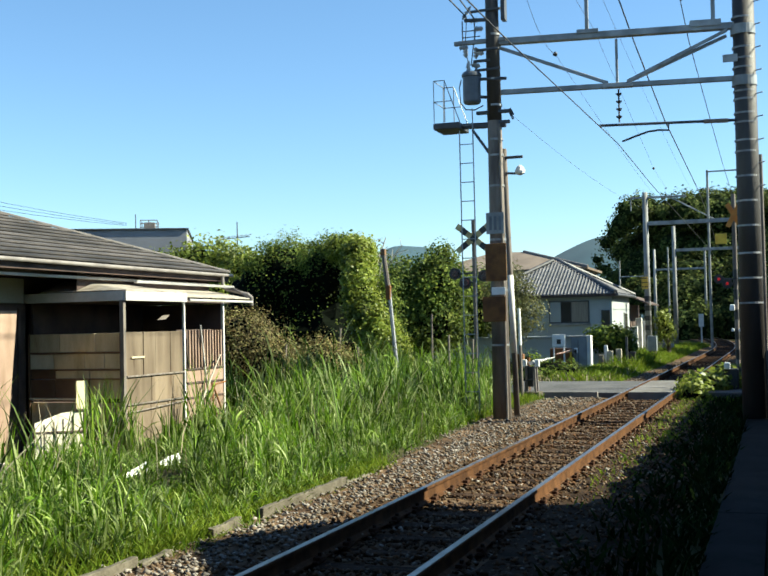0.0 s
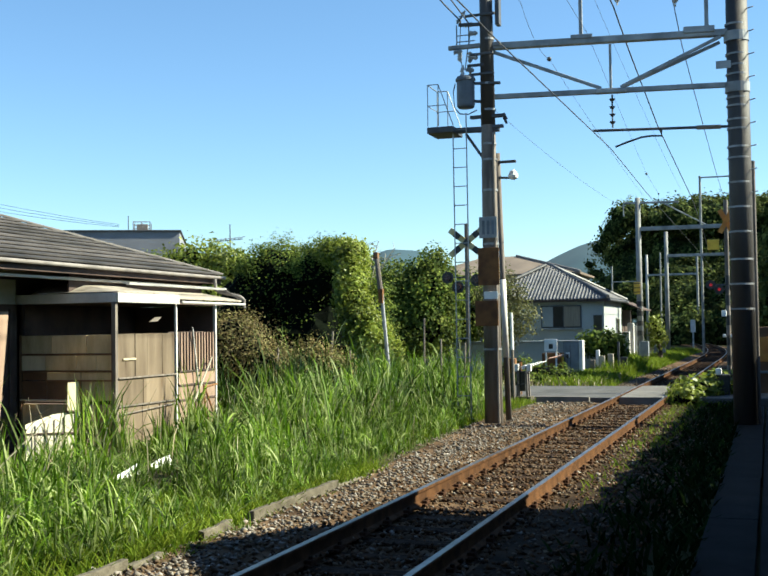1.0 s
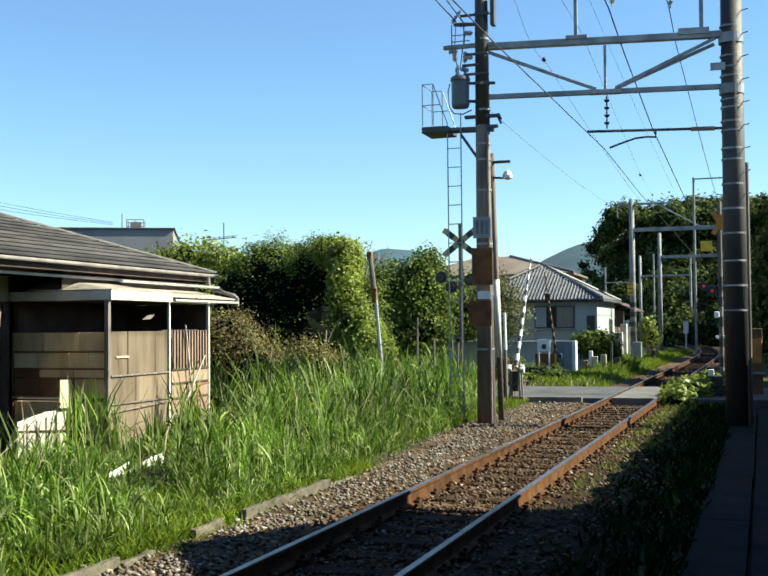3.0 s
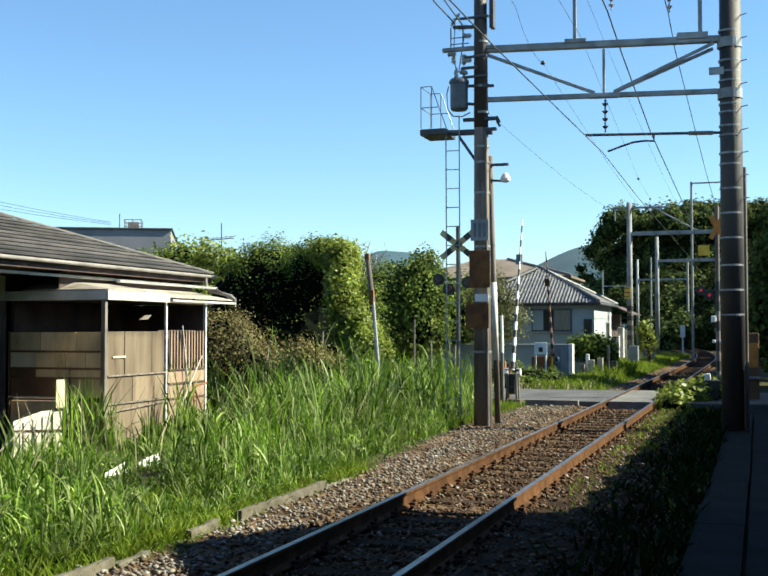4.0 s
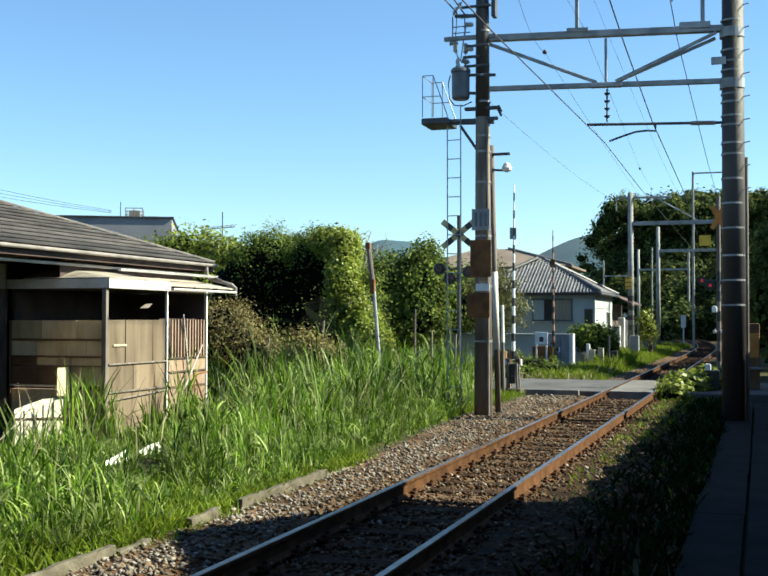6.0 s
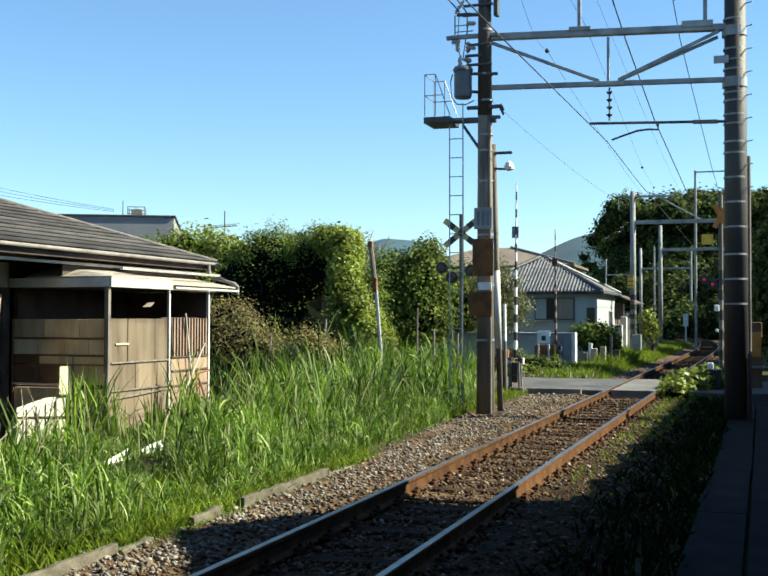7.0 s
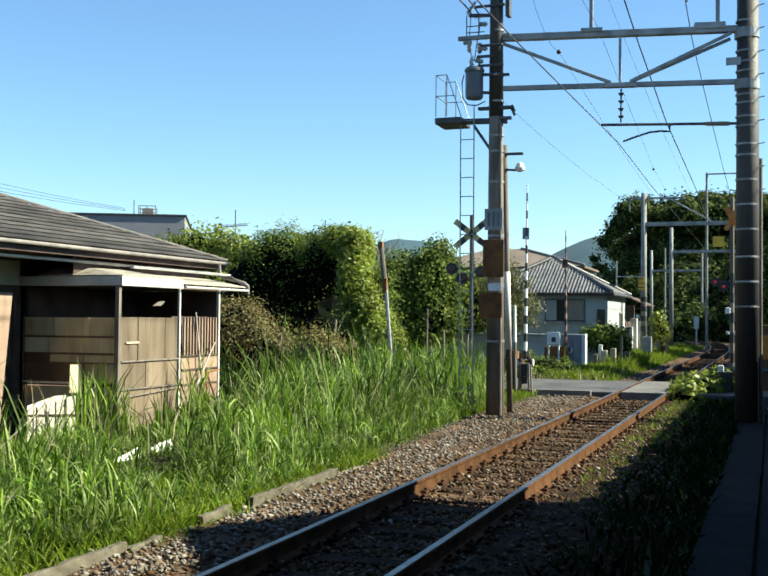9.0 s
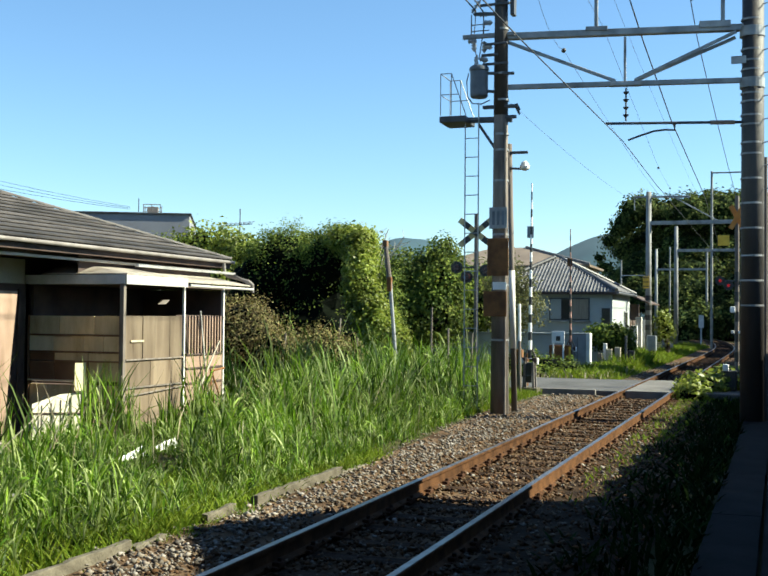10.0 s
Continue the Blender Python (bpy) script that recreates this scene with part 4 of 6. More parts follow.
def crossing():
    barrier(-5.62, 26.6, 4.24, 1, "white and black crossing gate on a black machine, rising", 3.5)
    barrier(-6.64, 38.0, 4.0, -1, "narrow crossing gate beyond the lane, rising", 3.5)
    # crossbuck and warning lamps
    x, y = -7.06, 27.0
    s = thing("crossing_signal", (x, y, 0), "crossing signal with yellow and black crossbuck and two lamps", "crossing signal", "signals of the level crossing")
    part("post", made(rod, (x, y, -0.1), (x, y, 4.4), 0.055, n=12), "pole", s)
    for t in (38, -38):
        board = part("crossbuck_board", made(box, -0.52, 0.52, -0.012, 0.012, -0.075, 0.075, 0.005), "fadedyellow", s)
        board.matrix_basis = pose(x, y - 0.08 + (0.026 if t < 0 else 0), 3.94, 0, t, 0)
        for k in range(3):
            st = new("stripe", finish(made(box, -0.36 + k * 0.3, -0.2 + k * 0.3, -0.019, -0.0125, -0.075, 0.075), "stripe", "black"))
            st.parent = board
    for lx, lz in ((-0.48, 3.08), (-0.22, 2.84), (0.26, 3.0)):
        part("lamp_arm", made(bar, (x, y, lz), (x + lx, y, lz), 0.04, 0.04), "darksteel", s)
        lamp = part("backing_disc", made(rod, (x + lx, y - 0.1, lz), (x + lx, y - 0.06, lz), 0.15, n=20), "black", s, "round black lamp backing")
        part("lens", made(rod, (x + lx, y - 0.14, lz), (x + lx, y - 0.1, lz), 0.09, 0.1, n=16), "darklens", lamp)
    x, y = -0.99, 29.5
    s = thing("crossing_signal", (x, y, 0), "crossing signal with orange board, yellow sign and lit red lamp", "crossing signal", "signals of the level crossing")
    part("post", made(rod, (x, y, 0.0), (x, y, 4.95), 0.055, n=12), "pole", s)
    for k in range(6):
        part("post_band", made(rod, (x, y, 0.3 + k * 0.5), (x, y, 0.55 + k * 0.5), 0.059, n=12), "black", s)
    # Boards squeezed narrow so that they look turned away from the camera.
    for way in (1, -1):
        part("crossbuck_board", made(poly, [(x - 0.2, y - 0.08 - 0.03 * way, 4.41 - way * 0.26), (x - 0.1, y - 0.08 - 0.03 * way, 4.41 - way * 0.32), (x + 0.2, y - 0.08 - 0.03 * way, 4.41 + way * 0.24), (x + 0.1, y - 0.08 - 0.03 * way, 4.41 + way * 0.3)], 0.012), "orange", s, "orange board drawn narrow to look aslant")
    part("yellow_sign", made(box, x - 0.46, x - 0.18, y - 0.09, y - 0.06, 3.7, 3.96, 0.01), "yellow", s, "yellow sign")
    for lx, lz, m in ((-0.4, 2.82, "redlens"), (-0.2, 2.7, "redlens"), (0.6, 2.82, "darklens")):
        part("lamp_arm", made(bar, (x, y, lz), (x + lx, y, lz), 0.04, 0.04), "darksteel", s)
        lamp = part("backing_disc", made(rod, (x + lx, y - 0.1, lz), (x + lx, y - 0.06, lz), 0.12, n=20), "black", s, "round black lamp backing")
        part("lens", made(rod, (x + lx, y - 0.13, lz), (x + lx, y - 0.1, lz), 0.034, 0.038, n=16), m, lamp)
    part("bell", made(box, x - 0.16, x - 0.04, y - 0.14, y - 0.02, 2.02, 2.18, 0.03), "white", s)
    part("fitting", made(box, x - 0.14, x - 0.06, y - 0.14, y - 0.06, 1.5, 1.58, 0.02), "white", s)
    part("fitting", made(box, x + 0.04, x + 0.12, y - 0.14, y - 0.06, 1.5, 1.58, 0.02), "white", s)
    b = thing("crossing_barrier", (-1.12, 28.4, 0), "lower black crossing machine with a white weight", "barrier", "gates of the level crossing")
    part("machine", made(box, -1.3, -0.95, 28.2, 28.6, -0.1, 0.62, 0.03), "black", b)
    part("counterweight", made(box, -1.27, -1.13, 28.08, 28.2, 0.62, 0.78, 0.03), "white", b, "white counterweight")
    g = thing("gate_machine", (-0.25, 29.3, 0), "tall brown gate cabinet with a yellow panel", "gate machine")
    part("body", made(box, -0.36, -0.02, 29.1, 29.5, -0.1, 1.75, 0.03), "brownboard", g)
    part("panel", made(box, -0.34, -0.04, 29.07, 29.098, 0.9, 1.5, 0.01), "orange", g, "orange panel")
    part("ledge", made(box, -0.42, 0.04, 28.98, 29.1, 0.62, 0.68, 0.01), "grey", g)
    # sign board, cabinets and stumps beyond the lane
    s = thing("notice_board", (-7.05, 37.2, 0), "small white plate on the shaft board with a dark mark", "sign")
    part("board", made(box, -7.13, -6.7, 37.2, 37.23, 1.02, 1.42, 0.01), "white", s)
    part("mark", made(box, -6.98, -6.84, 37.19, 37.199, 1.1, 1.26, 0.01), "black", s, "dark pictogram")
    for xx in (-7.11, -6.77):
        part("leg", made(box, xx, xx + 0.05, 37.21, 37.26, -0.1, 1.0, 0.005), "white", s)
    cab = thing("equipment_cabinet", (-6.6, 40, 0), "blue-grey crossing equipment cabinet with pale edge", "cabinet")
    part("body", made(box, -6.95, -6.39, 39.7, 40.3, 0.0, 1.3, 0.02), "grey", cab)
    part("side_edge", made(box, -6.385, -6.25, 39.68, 40.1, 0.0, 1.34, 0.02), "white", cab, "pale concrete edge")
    part("door_line", made(box, -6.7, -6.685, 39.685, 39.699, 0.15, 1.2), "black", cab)
    part("roof", made(box, -6.98, -6.39, 39.67, 40.35, 1.305, 1.33, 0.01), "grey", cab)
    m = thing("gate_machine", (-6.95, 37.7, 0), "rusty brown gate machine with yellow edge", "gate machine")
    part("body", made(box, -7.3, -6.6, 37.6, 38.0, 0.42, 0.95, 0.04), "rust", m)
    part("leg", made(box, -7.1, -6.85, 37.7, 37.9, -0.1, 0.43, 0.01), "black", m)
    part("edge", made(box, -6.62, -6.56, 37.57, 37.6, 0.1, 0.9, 0.005), "yellow", m)
    m = thing("gate_machine", (-5.85, 26.9, 0), "yellow and rusty gate fittings in the weeds", "gate machine")
    part("body", made(box, -6.02, -5.84, 26.75, 26.95, 0.72, 1.08, 0.03), "rust", m)
    part("cover", made(box, -5.92, -5.86, 26.7, 26.74, 0.62, 1.14, 0.01), "yellow", m, "yellow edge strip")
    part("leg", made(box, -5.98, -5.88, 26.8, 26.9, -0.1, 0.73, 0.01), "black", m)
    wp = thing("marker_post", (-5.72, 26, 0), "thin post with a white upper half beside the gate", "post")
    # Foot coloured dark to fit the camera's view, where only the top shows white.
    part("foot", made(rod, (-5.72, 26, -0.1), (-5.738, 26, 1.3), 0.036, 0.034, 10), "pole", wp)
    part("upper_half", made(rod, (-5.738, 26, 1.3), (-5.75, 26, 2.17), 0.038, 0.034, 10), "white", wp, "white upper length of the post")
    for xx, yy, h, m in ((-6.0, 28.0, 0.95, "rust"), (-5.95, 27.5, 0.7, "black")):
        solo("short_post", made(rod, (xx, yy, -0.1), (xx + 0.02, yy, h), 0.05, 0.045, 10), m, "short rusty post beside the gate machine" if m == "rust" else "short black post beside the gate machine", "post", "posts by the near gate")
    for i, (xx, yy, h, w, mat) in enumerate(((-6.0, 41.6, 0.95, 0.13, "white"), (-5.8, 41.2, 0.75, 0.22, "plaster"), (-5.5, 41.3, 0.82, 0.2, "plaster"), (-6.15, 41.3, 0.6, 0.16, "pole"), (-5.2, 41.2, 1.25, 0.08, "darksteel"), (-5.05, 41.5, 0.7, 0.24, "black"))):
        solo("stump", made(box, xx - w / 2, xx + w / 2, yy - w / 2, yy + w / 2, -0.1, h, 0.02), mat, {"white": "short white marker post", "plaster": "short weathered tan post", "pole": "short grey concrete post", "darksteel": "thin dark steel post", "black": "low black box beside the lane"}[mat], "post", "posts beyond the lane")
    for i in range(7):
        xx, yy = -6.5 + 0.13 * (i % 3), 54.6 + i * 0.7
        solo("stone_marker", made(box, xx - 0.15, xx + 0.15, yy - 0.15, yy + 0.15, -0.1, 1.55 + 0.4 * ((i * 7) % 4) / 3, 0.03), "white", "upright pale stone marker beside the house", "stone marker", "stone markers by the house")
    k = thing("speed_post", (-4.3, 82, 0), "small white lineside marker post", "marker post")
    part("board", made(box, -5.45, -5.1, 84, 84.05, 1.3, 2.2, 0.01), "white", k)
    part("leg", made(box, -5.33, -5.22, 84.01, 84.06, -0.1, 1.3, 0.01), "white", k)


# ---- the near house ----
def near_house():
    h = thing("house", (-13, 12, 0), "old low house with slate hip roof, plastered walls and lean-to porch", "house")
    # walls
    part("wall", made(box, -16.6, -10.69, 17.75, 17.95, -0.1, 2.75), "plaster", h)
    part("wall", made(box, -10.87, -10.69, 3.8, 17.74, -0.1, 2.75), "darkwood", h, "dark weathered wooden wall")
    part("wall", made(box, -16.8, -16.6, 3.8, 17.95, -0.1, 2.75), "plaster", h)
    part("wall", made(box, -16.6, -10.88, 3.8, 4.0, -0.1, 2.75), "plaster", h)
    part("lintel", made(box, -10.69, -10.63, 9, 14.1, 2.27, 2.64, 0.01), "plaster", h, "cream plaster band under the eaves")
    part("shutter", made(poly, [(-10.22, 12.0, 0.0), (-10.22, 13.12, 0.0), (-10.3, 13.5, 2.15), (-10.3, 12.0, 2.15)], 0.05), "pinkboard", h, "faded pink board")
    part("shutter_frame", made(box, -10.69, -10.66, 14.0, 14.06, -0.1, 2.2, 0.01), "darkwood", h)
    # hip roof with courses of slate
    ex, ey0, ey1, wx, ez, p = -9.5, 3.2, 18.6, -17.9, 2.84, 0.354
    half = (ex - wx) / 2
    roof = part("roof", made(box, wx + 0.5, ex - 0.5, ey0 + 0.5, ey1 - 0.5, ez - 0.12, ez - 0.06), "darkwood", h, "dark boarded eaves")
    n = 17
    for side in range(4):
        for k in range(n):
            s0, s1 = half * k / n, half * min(n, k + 1.12) / n
            lift = 0.04
            if side == 0:
                pts = [(ex - s0, ey0 + s0, 0), (ex - s0, ey1 - s0, 0), (ex - s1, ey1 - s1, 1), (ex - s1, ey0 + s1, 1)]
            elif side == 1:
                pts = [(ex - s0, ey1 - s0, 0), (wx + s0, ey1 - s0, 0), (wx + s1, ey1 - s1, 1), (ex - s1, ey1 - s1, 1)]
            elif side == 2:
                pts = [(wx + s0, ey1 - s0, 0), (wx + s0, ey0 + s0, 0), (wx + s1, ey0 + s1, 1), (wx + s1, ey1 - s1, 1)]
            else:
                pts = [(wx + s0, ey0 + s0, 0), (ex - s0, ey0 + s0, 0), (ex - s1, ey0 + s1, 1), (wx + s1, ey0 + s1, 1)]
            q = [(a, b, ez + (s1 if up else s0) * p + (0 if up else lift)) for a, b, up in pts]
            part("roof_course", made(poly, q, 0.022), "slate", roof)
    e1, e2, e3, e4 = (ex, ey0, ez), (ex, ey1, ez), (wx, ey1, ez), (wx, ey0, ez)
    top0, top1 = (ex - half, ey0 + half, ez + half * p), (ex - half, ey1 - half, ez + half * p)
    for q in ((e1, e2, top1, top0), (e2, e3, top1), (e3, e4, top0, top1), (e4, e1, top0)):
        part("roof_deck", made(poly, [(a, b, c - 0.03) for a, b, c in q], 0.02), "darkwood", roof)
    bm = bmesh.new()
    for a, b in (((ex, ey1), (ex - half, ey1 - half)), ((wx, ey1), (ex - half, ey1 - half)), ((ex, ey0), (ex - half, ey0 + half)), ((wx, ey0), (ex - half, ey0 + half)), ((ex - half, ey0 + half), (ex - half, ey1 - half))):
        za, zb = (ez, ez + half * p) if a[0] != ex - half else (ez + half * p, ez + half * p)
        bar(bm, (*a, za + 0.035), (*b, zb + 0.03), 0.07, 0.035)
    part("hip_cap", bm, "gutter", roof, "pale hip capping")
    bm = bmesh.new()
    for a, b in (((ex + 0.05, ey0), (ex + 0.05, ey1)), ((ex, ey1 + 0.05), (wx, ey1 + 0.05))):
        rod(bm, (*a, ez - 0.03), (*b, ez - 0.04), 0.03, n=10)
    part("gutter", bm, "gutter", h, "grey half-round gutter")
    part("fascia", made(box, ex - 0.06, ex - 0.03, ey0, ey1, ez - 0.15, ez - 0.02, 0.004), "darkwood", h)
    part("fascia", made(box, wx, ex - 0.06, ey1 - 0.06, ey1 - 0.03, ez - 0.15, ez - 0.02, 0.004), "darkwood", h)
    bm = bmesh.new()
    cable(bm, [(ex + 0.05, 18.2, ez - 0.07), (ex + 0.06, 18.2, 2.64), (ex + 0.1, 18.2, 2.55), (-8.99, 18.3, 2.44), (-8.93, 18.32, 2.38), (-8.93, 18.32, 2.24)], 0.032, 8)
    part("downpipe", bm, "gutter", h, "jointed grey downpipe")
    # pent roof over the porch
    pent = part("pent_roof", made(poly, [(-8.95, 15.9, 2.37), (-8.95, 18.3, 2.37), (-9.75, 18.3, 2.52), (-9.75, 15.9, 2.52)], 0.02), "palesheet", h, "weathered sheet pent roof")
    part("pent_sheet", made(poly, [(-8.93, 14.2, 2.43), (-8.93, 15.95, 2.43), (-10.0, 15.2, 2.6), (-10.1, 14.7, 2.6)], 0.015), "palesheet", pent)
    part("pent_sheet", made(poly, [(-10.4, 14.18, 2.43), (-8.93, 14.18, 2.43), (-10.1, 14.72, 2.6), (-10.35, 14.72, 2.6)], 0.015), "palesheet", pent)
    part("eave_boarding", made(box, -9.79, -9.77, 14.2, 18.3, 2.3, 2.72), "darkwood", h, "dark boarding under the eaves")
    part("pent_board", made(box, -9.74, -9.68, 12.0, 18.55, 2.61, 2.65, 0.006), "fascia", h, "pale weathered board under the eaves")
    part("pent_gutter", made(rod, (-8.9, 16.0, 2.3), (-8.9, 18.28, 2.3), 0.022, n=8), "fascia", h)
    part("eave_beam", made(box, -9.3, -9.24, 15.0, 18.25, 2.56, 2.6, 0.004), "fascia", h)
    part("eave_bracket", made(bar, (-9.27, 18.2, 2.58), (-8.95, 18.3, 2.36), 0.03, 0.03), "gutter", h)
    # porch awning, posts and screens
    porch = part("awning_fascia", made(box, -10.69, -8.96, 14.17, 14.21, 2.27, 2.41, 0.006), "fascia", h, "white awning board")
    part("awning_fascia", made(box, -8.955, -8.92, 14.17, 15.97, 2.27, 2.41, 0.006), "fascia", h, "white awning board")
    part("porch_back", made(box, -10.66, -10.62, 14.3, 17.6, 0, 2.26), "darkwood", h)
    part("porch_end", made(box, -10.61, -9.04, 17.4, 17.46, 0, 2.26), "darkwood", h)
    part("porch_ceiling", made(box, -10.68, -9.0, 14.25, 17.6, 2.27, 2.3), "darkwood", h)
    part("porch_floor", made(box, -10.61, -9.05, 14.3, 17.39, -0.1, 0.0), "timber", h)
    # Mid and end posts get the white board colour to look sunlit.
    for y, w in ((14.2, 0.034), (15.98, 0.02), (17.32, 0.024)):
        part("porch_post", made(box, -9.0 - w, -9.0 + w, y - w, y + w, -0.1, 2.28, 0.006), "timber" if y < 15 else "fascia", h)
    part("corner_post", made(box, -10.72, -10.69, 14.2, 14.3, -0.1, 2.28, 0.006), "darkwood", h)
    # south screen: boards between rails, coloured paler to stand for backlight
    scr = part("south_screen", made(box, -10.68, -9.06, 14.27, 14.29, -0.1, 0.02), "board", h, "patched screen of tan boards and paper")
    cells = ((1.53, 1.80, ((-10.66, -10.13, "litboard"), (-10.12, -9.52, "litboard"), (-9.51, -9.07, "litboard"))),
             (1.28, 1.5, ((-10.66, -10.24, "cream"), (-10.23, -9.7, "litboard"), (-9.69, -9.36, "litboard"), (-9.35, -9.07, "litboard"))),
             (1.14, 1.25, ((-10.64, -10.21, "brownboard"), (-10.2, -9.62, "litboard"), (-9.61, -9.07, "litboard"))),
             # The narrow cream board paints in a sunlit strip.
             (0.84, 1.12, ((-10.64, -10.21, "brownboard"), (-10.2, -9.84, "brownboard"), (-9.83, -9.62, "cream"), (-9.61, -9.36, "litboard"), (-9.35, -9.07, "litboard"))),
             (0.34, 0.78, ((-10.64, -10.34, "litboard"), (-10.33, -9.64, "litboard"), (-9.63, -9.36, "litboard"), (-9.35, -9.07, "litboard"))),
             (0.02, 0.31, ((-10.64, -9.64, "paper"), (-9.63, -9.07, "litboard"))))
    for z0, z1, row in cells:
        for x0, x1, mat in row:
            part("board", made(box, x0, x1, 14.255 + random.uniform(0, 0.012), 14.285, z0, z1, 0.004), mat, scr)
    for z, x0, x1 in ((1.515, -10.66, -9.06), (1.265, -10.66, -9.06), (1.13, -10.2, -9.06), (0.81, -10.66, -9.6), (0.325, -10.66, -9.06)):
        part("rail", made(box, x0, x1, 14.235, 14.262, z - 0.012, z + 0.012, 0.003), "brownboard", scr)
    part("pale_rail", made(box, -10.66, -9.62, 14.232, 14.26, 0.83, 0.85, 0.003), "cream", scr)
    for x, z1 in ((-10.66, 1.81), (-9.62, 1.12), (-9.07, 1.81)):
        part("stile", made(box, x - 0.014, x + 0.014, 14.236, 14.262, 0.02, z1, 0.003), "brownboard", scr)
    # white sheets stand in for the screen's sunlit patch, fitted to the view, turned sunward
    front = part("propped_sheet", made(poly, [(-9.87, 13.28, 0.06), (-9.5, 13.99, 0.02), (-9.5, 14.0, 0.385), (-9.87, 13.29, 0.42)], 0.008), "paper", h, "white sheet with a dark rail, standing for a sunlit patch")
    # The sloping top follows the edge of the shadow above the patch.
    part("upper_sheet", made(poly, [(-9.87, 13.29, 0.44), (-9.5, 14.0, 0.41), (-9.5, 14.02, 0.70), (-9.68, 13.67, 0.68), (-9.87, 13.3, 0.56)], 0.008), "paper", front)
    part("narrow_sheet", made(poly, [(-9.57, 13.86, 0.72), (-9.5, 14.02, 0.72), (-9.5, 14.03, 1.12), (-9.57, 13.87, 1.12)], 0.008), "cream", front)
    part("rail", made(bar, (-9.88, 13.27, 0.43), (-9.49, 13.99, 0.395), 0.03, 0.022), "darkwood", front)
    part("rail", made(bar, (-9.56, 13.85, 0.71), (-9.49, 14.0, 0.71), 0.03, 0.022), "darkwood", front)
    part("foot_rail", made(bar, (-9.88, 13.27, 0.03), (-9.49, 13.99, 0.0), 0.03, 0.03), "timber", front)
    for u in (0.02, 0.2, 0.38, 0.56, 0.74, 0.97):
        x, y = -9.87 + 0.37 * u, 13.27 + 0.71 * u
        part("batten", made(bar, (x, y, 0.03), (x, y + 0.01, 0.5 + 0.18 * u), 0.012, 0.012), "timber", front)
    # east screen
    scr = part("east_screen", made(box, -9.02, -9.0, 14.26, 15.94, -0.1, 0.02), "board", h, "screen of tan hardboard sheets")
    for z0, z1, cuts in ((1.17, 1.81, (14.27, 14.75, 15.1, 15.55, 15.93)), (0.76, 1.15, (14.27, 14.98, 15.93)), (0.02, 0.74, (14.27, 14.95, 15.45, 15.93))):
        for a, b in zip(cuts, cuts[1:]):
            part("board", made(box, -9.02, -8.99 + random.uniform(-0.008, 0.0), a, b - 0.012, z0, z1, 0.004), "board", scr)
    for z in (1.16, 0.75):
        part("rail", made(box, -8.992, -8.965, 14.26, 15.95, z - 0.012, z + 0.012, 0.003), "timber", scr)
    part("low_rail", made(bar, (-8.97, 14.27, 0.63), (-8.97, 15.9, 0.7), 0.02, 0.02), "timber", scr)
    part("loose_board", made(poly, [(-8.86, 15.0, -0.05), (-8.86, 15.62, -0.05), (-8.92, 15.64, 0.33), (-8.92, 15.3, 0.27)], 0.012), "pinkboard", scr, "loose faded board leaning at the foot")
    part("hung_cloth", made(poly, [(-9.14, 15.42, 1.99), (-9.14, 15.66, 2.0), (-9.14, 15.78, 2.07), (-9.14, 15.58, 2.06)], 0.02), "sheet", h, "pale cloth hung in the dark opening")
    part("patch", made(box, -8.985, -8.975, 14.4, 14.75, 1.42, 1.45, 0.002), "cream", scr)
    # slatted bay
    bay = part("slat_bay", made(box, -9.02, -9.0, 16.04, 17.28, -0.1, 0.04), "pinkboard", h, "bay with upright slats above faded boards")
    for k in range(12):
        y = 16.12 + k * 0.098
        part("slat", made(box, -9.0, -8.97, y - 0.018, y + 0.018, 1.2, 1.82, 0.003), "pinkboard", bay)
    for z0, z1 in ((0.05, 0.4), (0.42, 0.72), (0.74, 0.96), (0.98, 1.18)):
        for a, b in ((16.04, 16.6), (16.62, 17.28)):
            part("board", made(box, -9.01, -8.985, a, b, z0, z1, 0.004), "pinkboard", bay)
    for z in (0.41, 0.73, 0.97, 1.19):
        part("rail", made(box, -8.985, -8.962, 16.04, 17.28, z - 0.014, z + 0.014, 0.003), "darkwood", bay)
    # Dark board added behind the slats; its colour stands for the shade between them.
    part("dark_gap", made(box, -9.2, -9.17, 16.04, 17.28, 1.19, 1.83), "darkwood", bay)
    # things leaning on the porch
    solo("leaning_pole", made(rod, (-8.9, 16.72, 0.0), (-8.93, 16.4, 1.9), 0.018, 0.014), "fascia", "pale stick leaning on the slatted bay", "stick")
    solo("leaning_pole", made(rod, (-8.82, 16.1, 0.55), (-8.88, 16.98, 1.4), 0.02, 0.014), "plaster", "pale crooked branch leaning on the bay", "stick")
    rack = thing("rusty_rack", (-8.75, 16.6, 0), "rusty folded pipe frame leaning by the porch", "frame")
    for a, b in (((-8.75, 16.55, 0), (-8.85, 16.62, 0.95)), ((-8.72, 17.05, 0), (-8.85, 16.64, 0.93)), ((-8.75, 16.0, 0.15), (-8.8, 16.62, 0.9)), ((-8.78, 16.6, 0.45), (-8.74, 16.9, 0.4)), ((-8.78, 16.55, 0.92), (-8.8, 17.0, 0.95))):
        part("tube", made(rod, a, b, 0.016), "rust", rack)
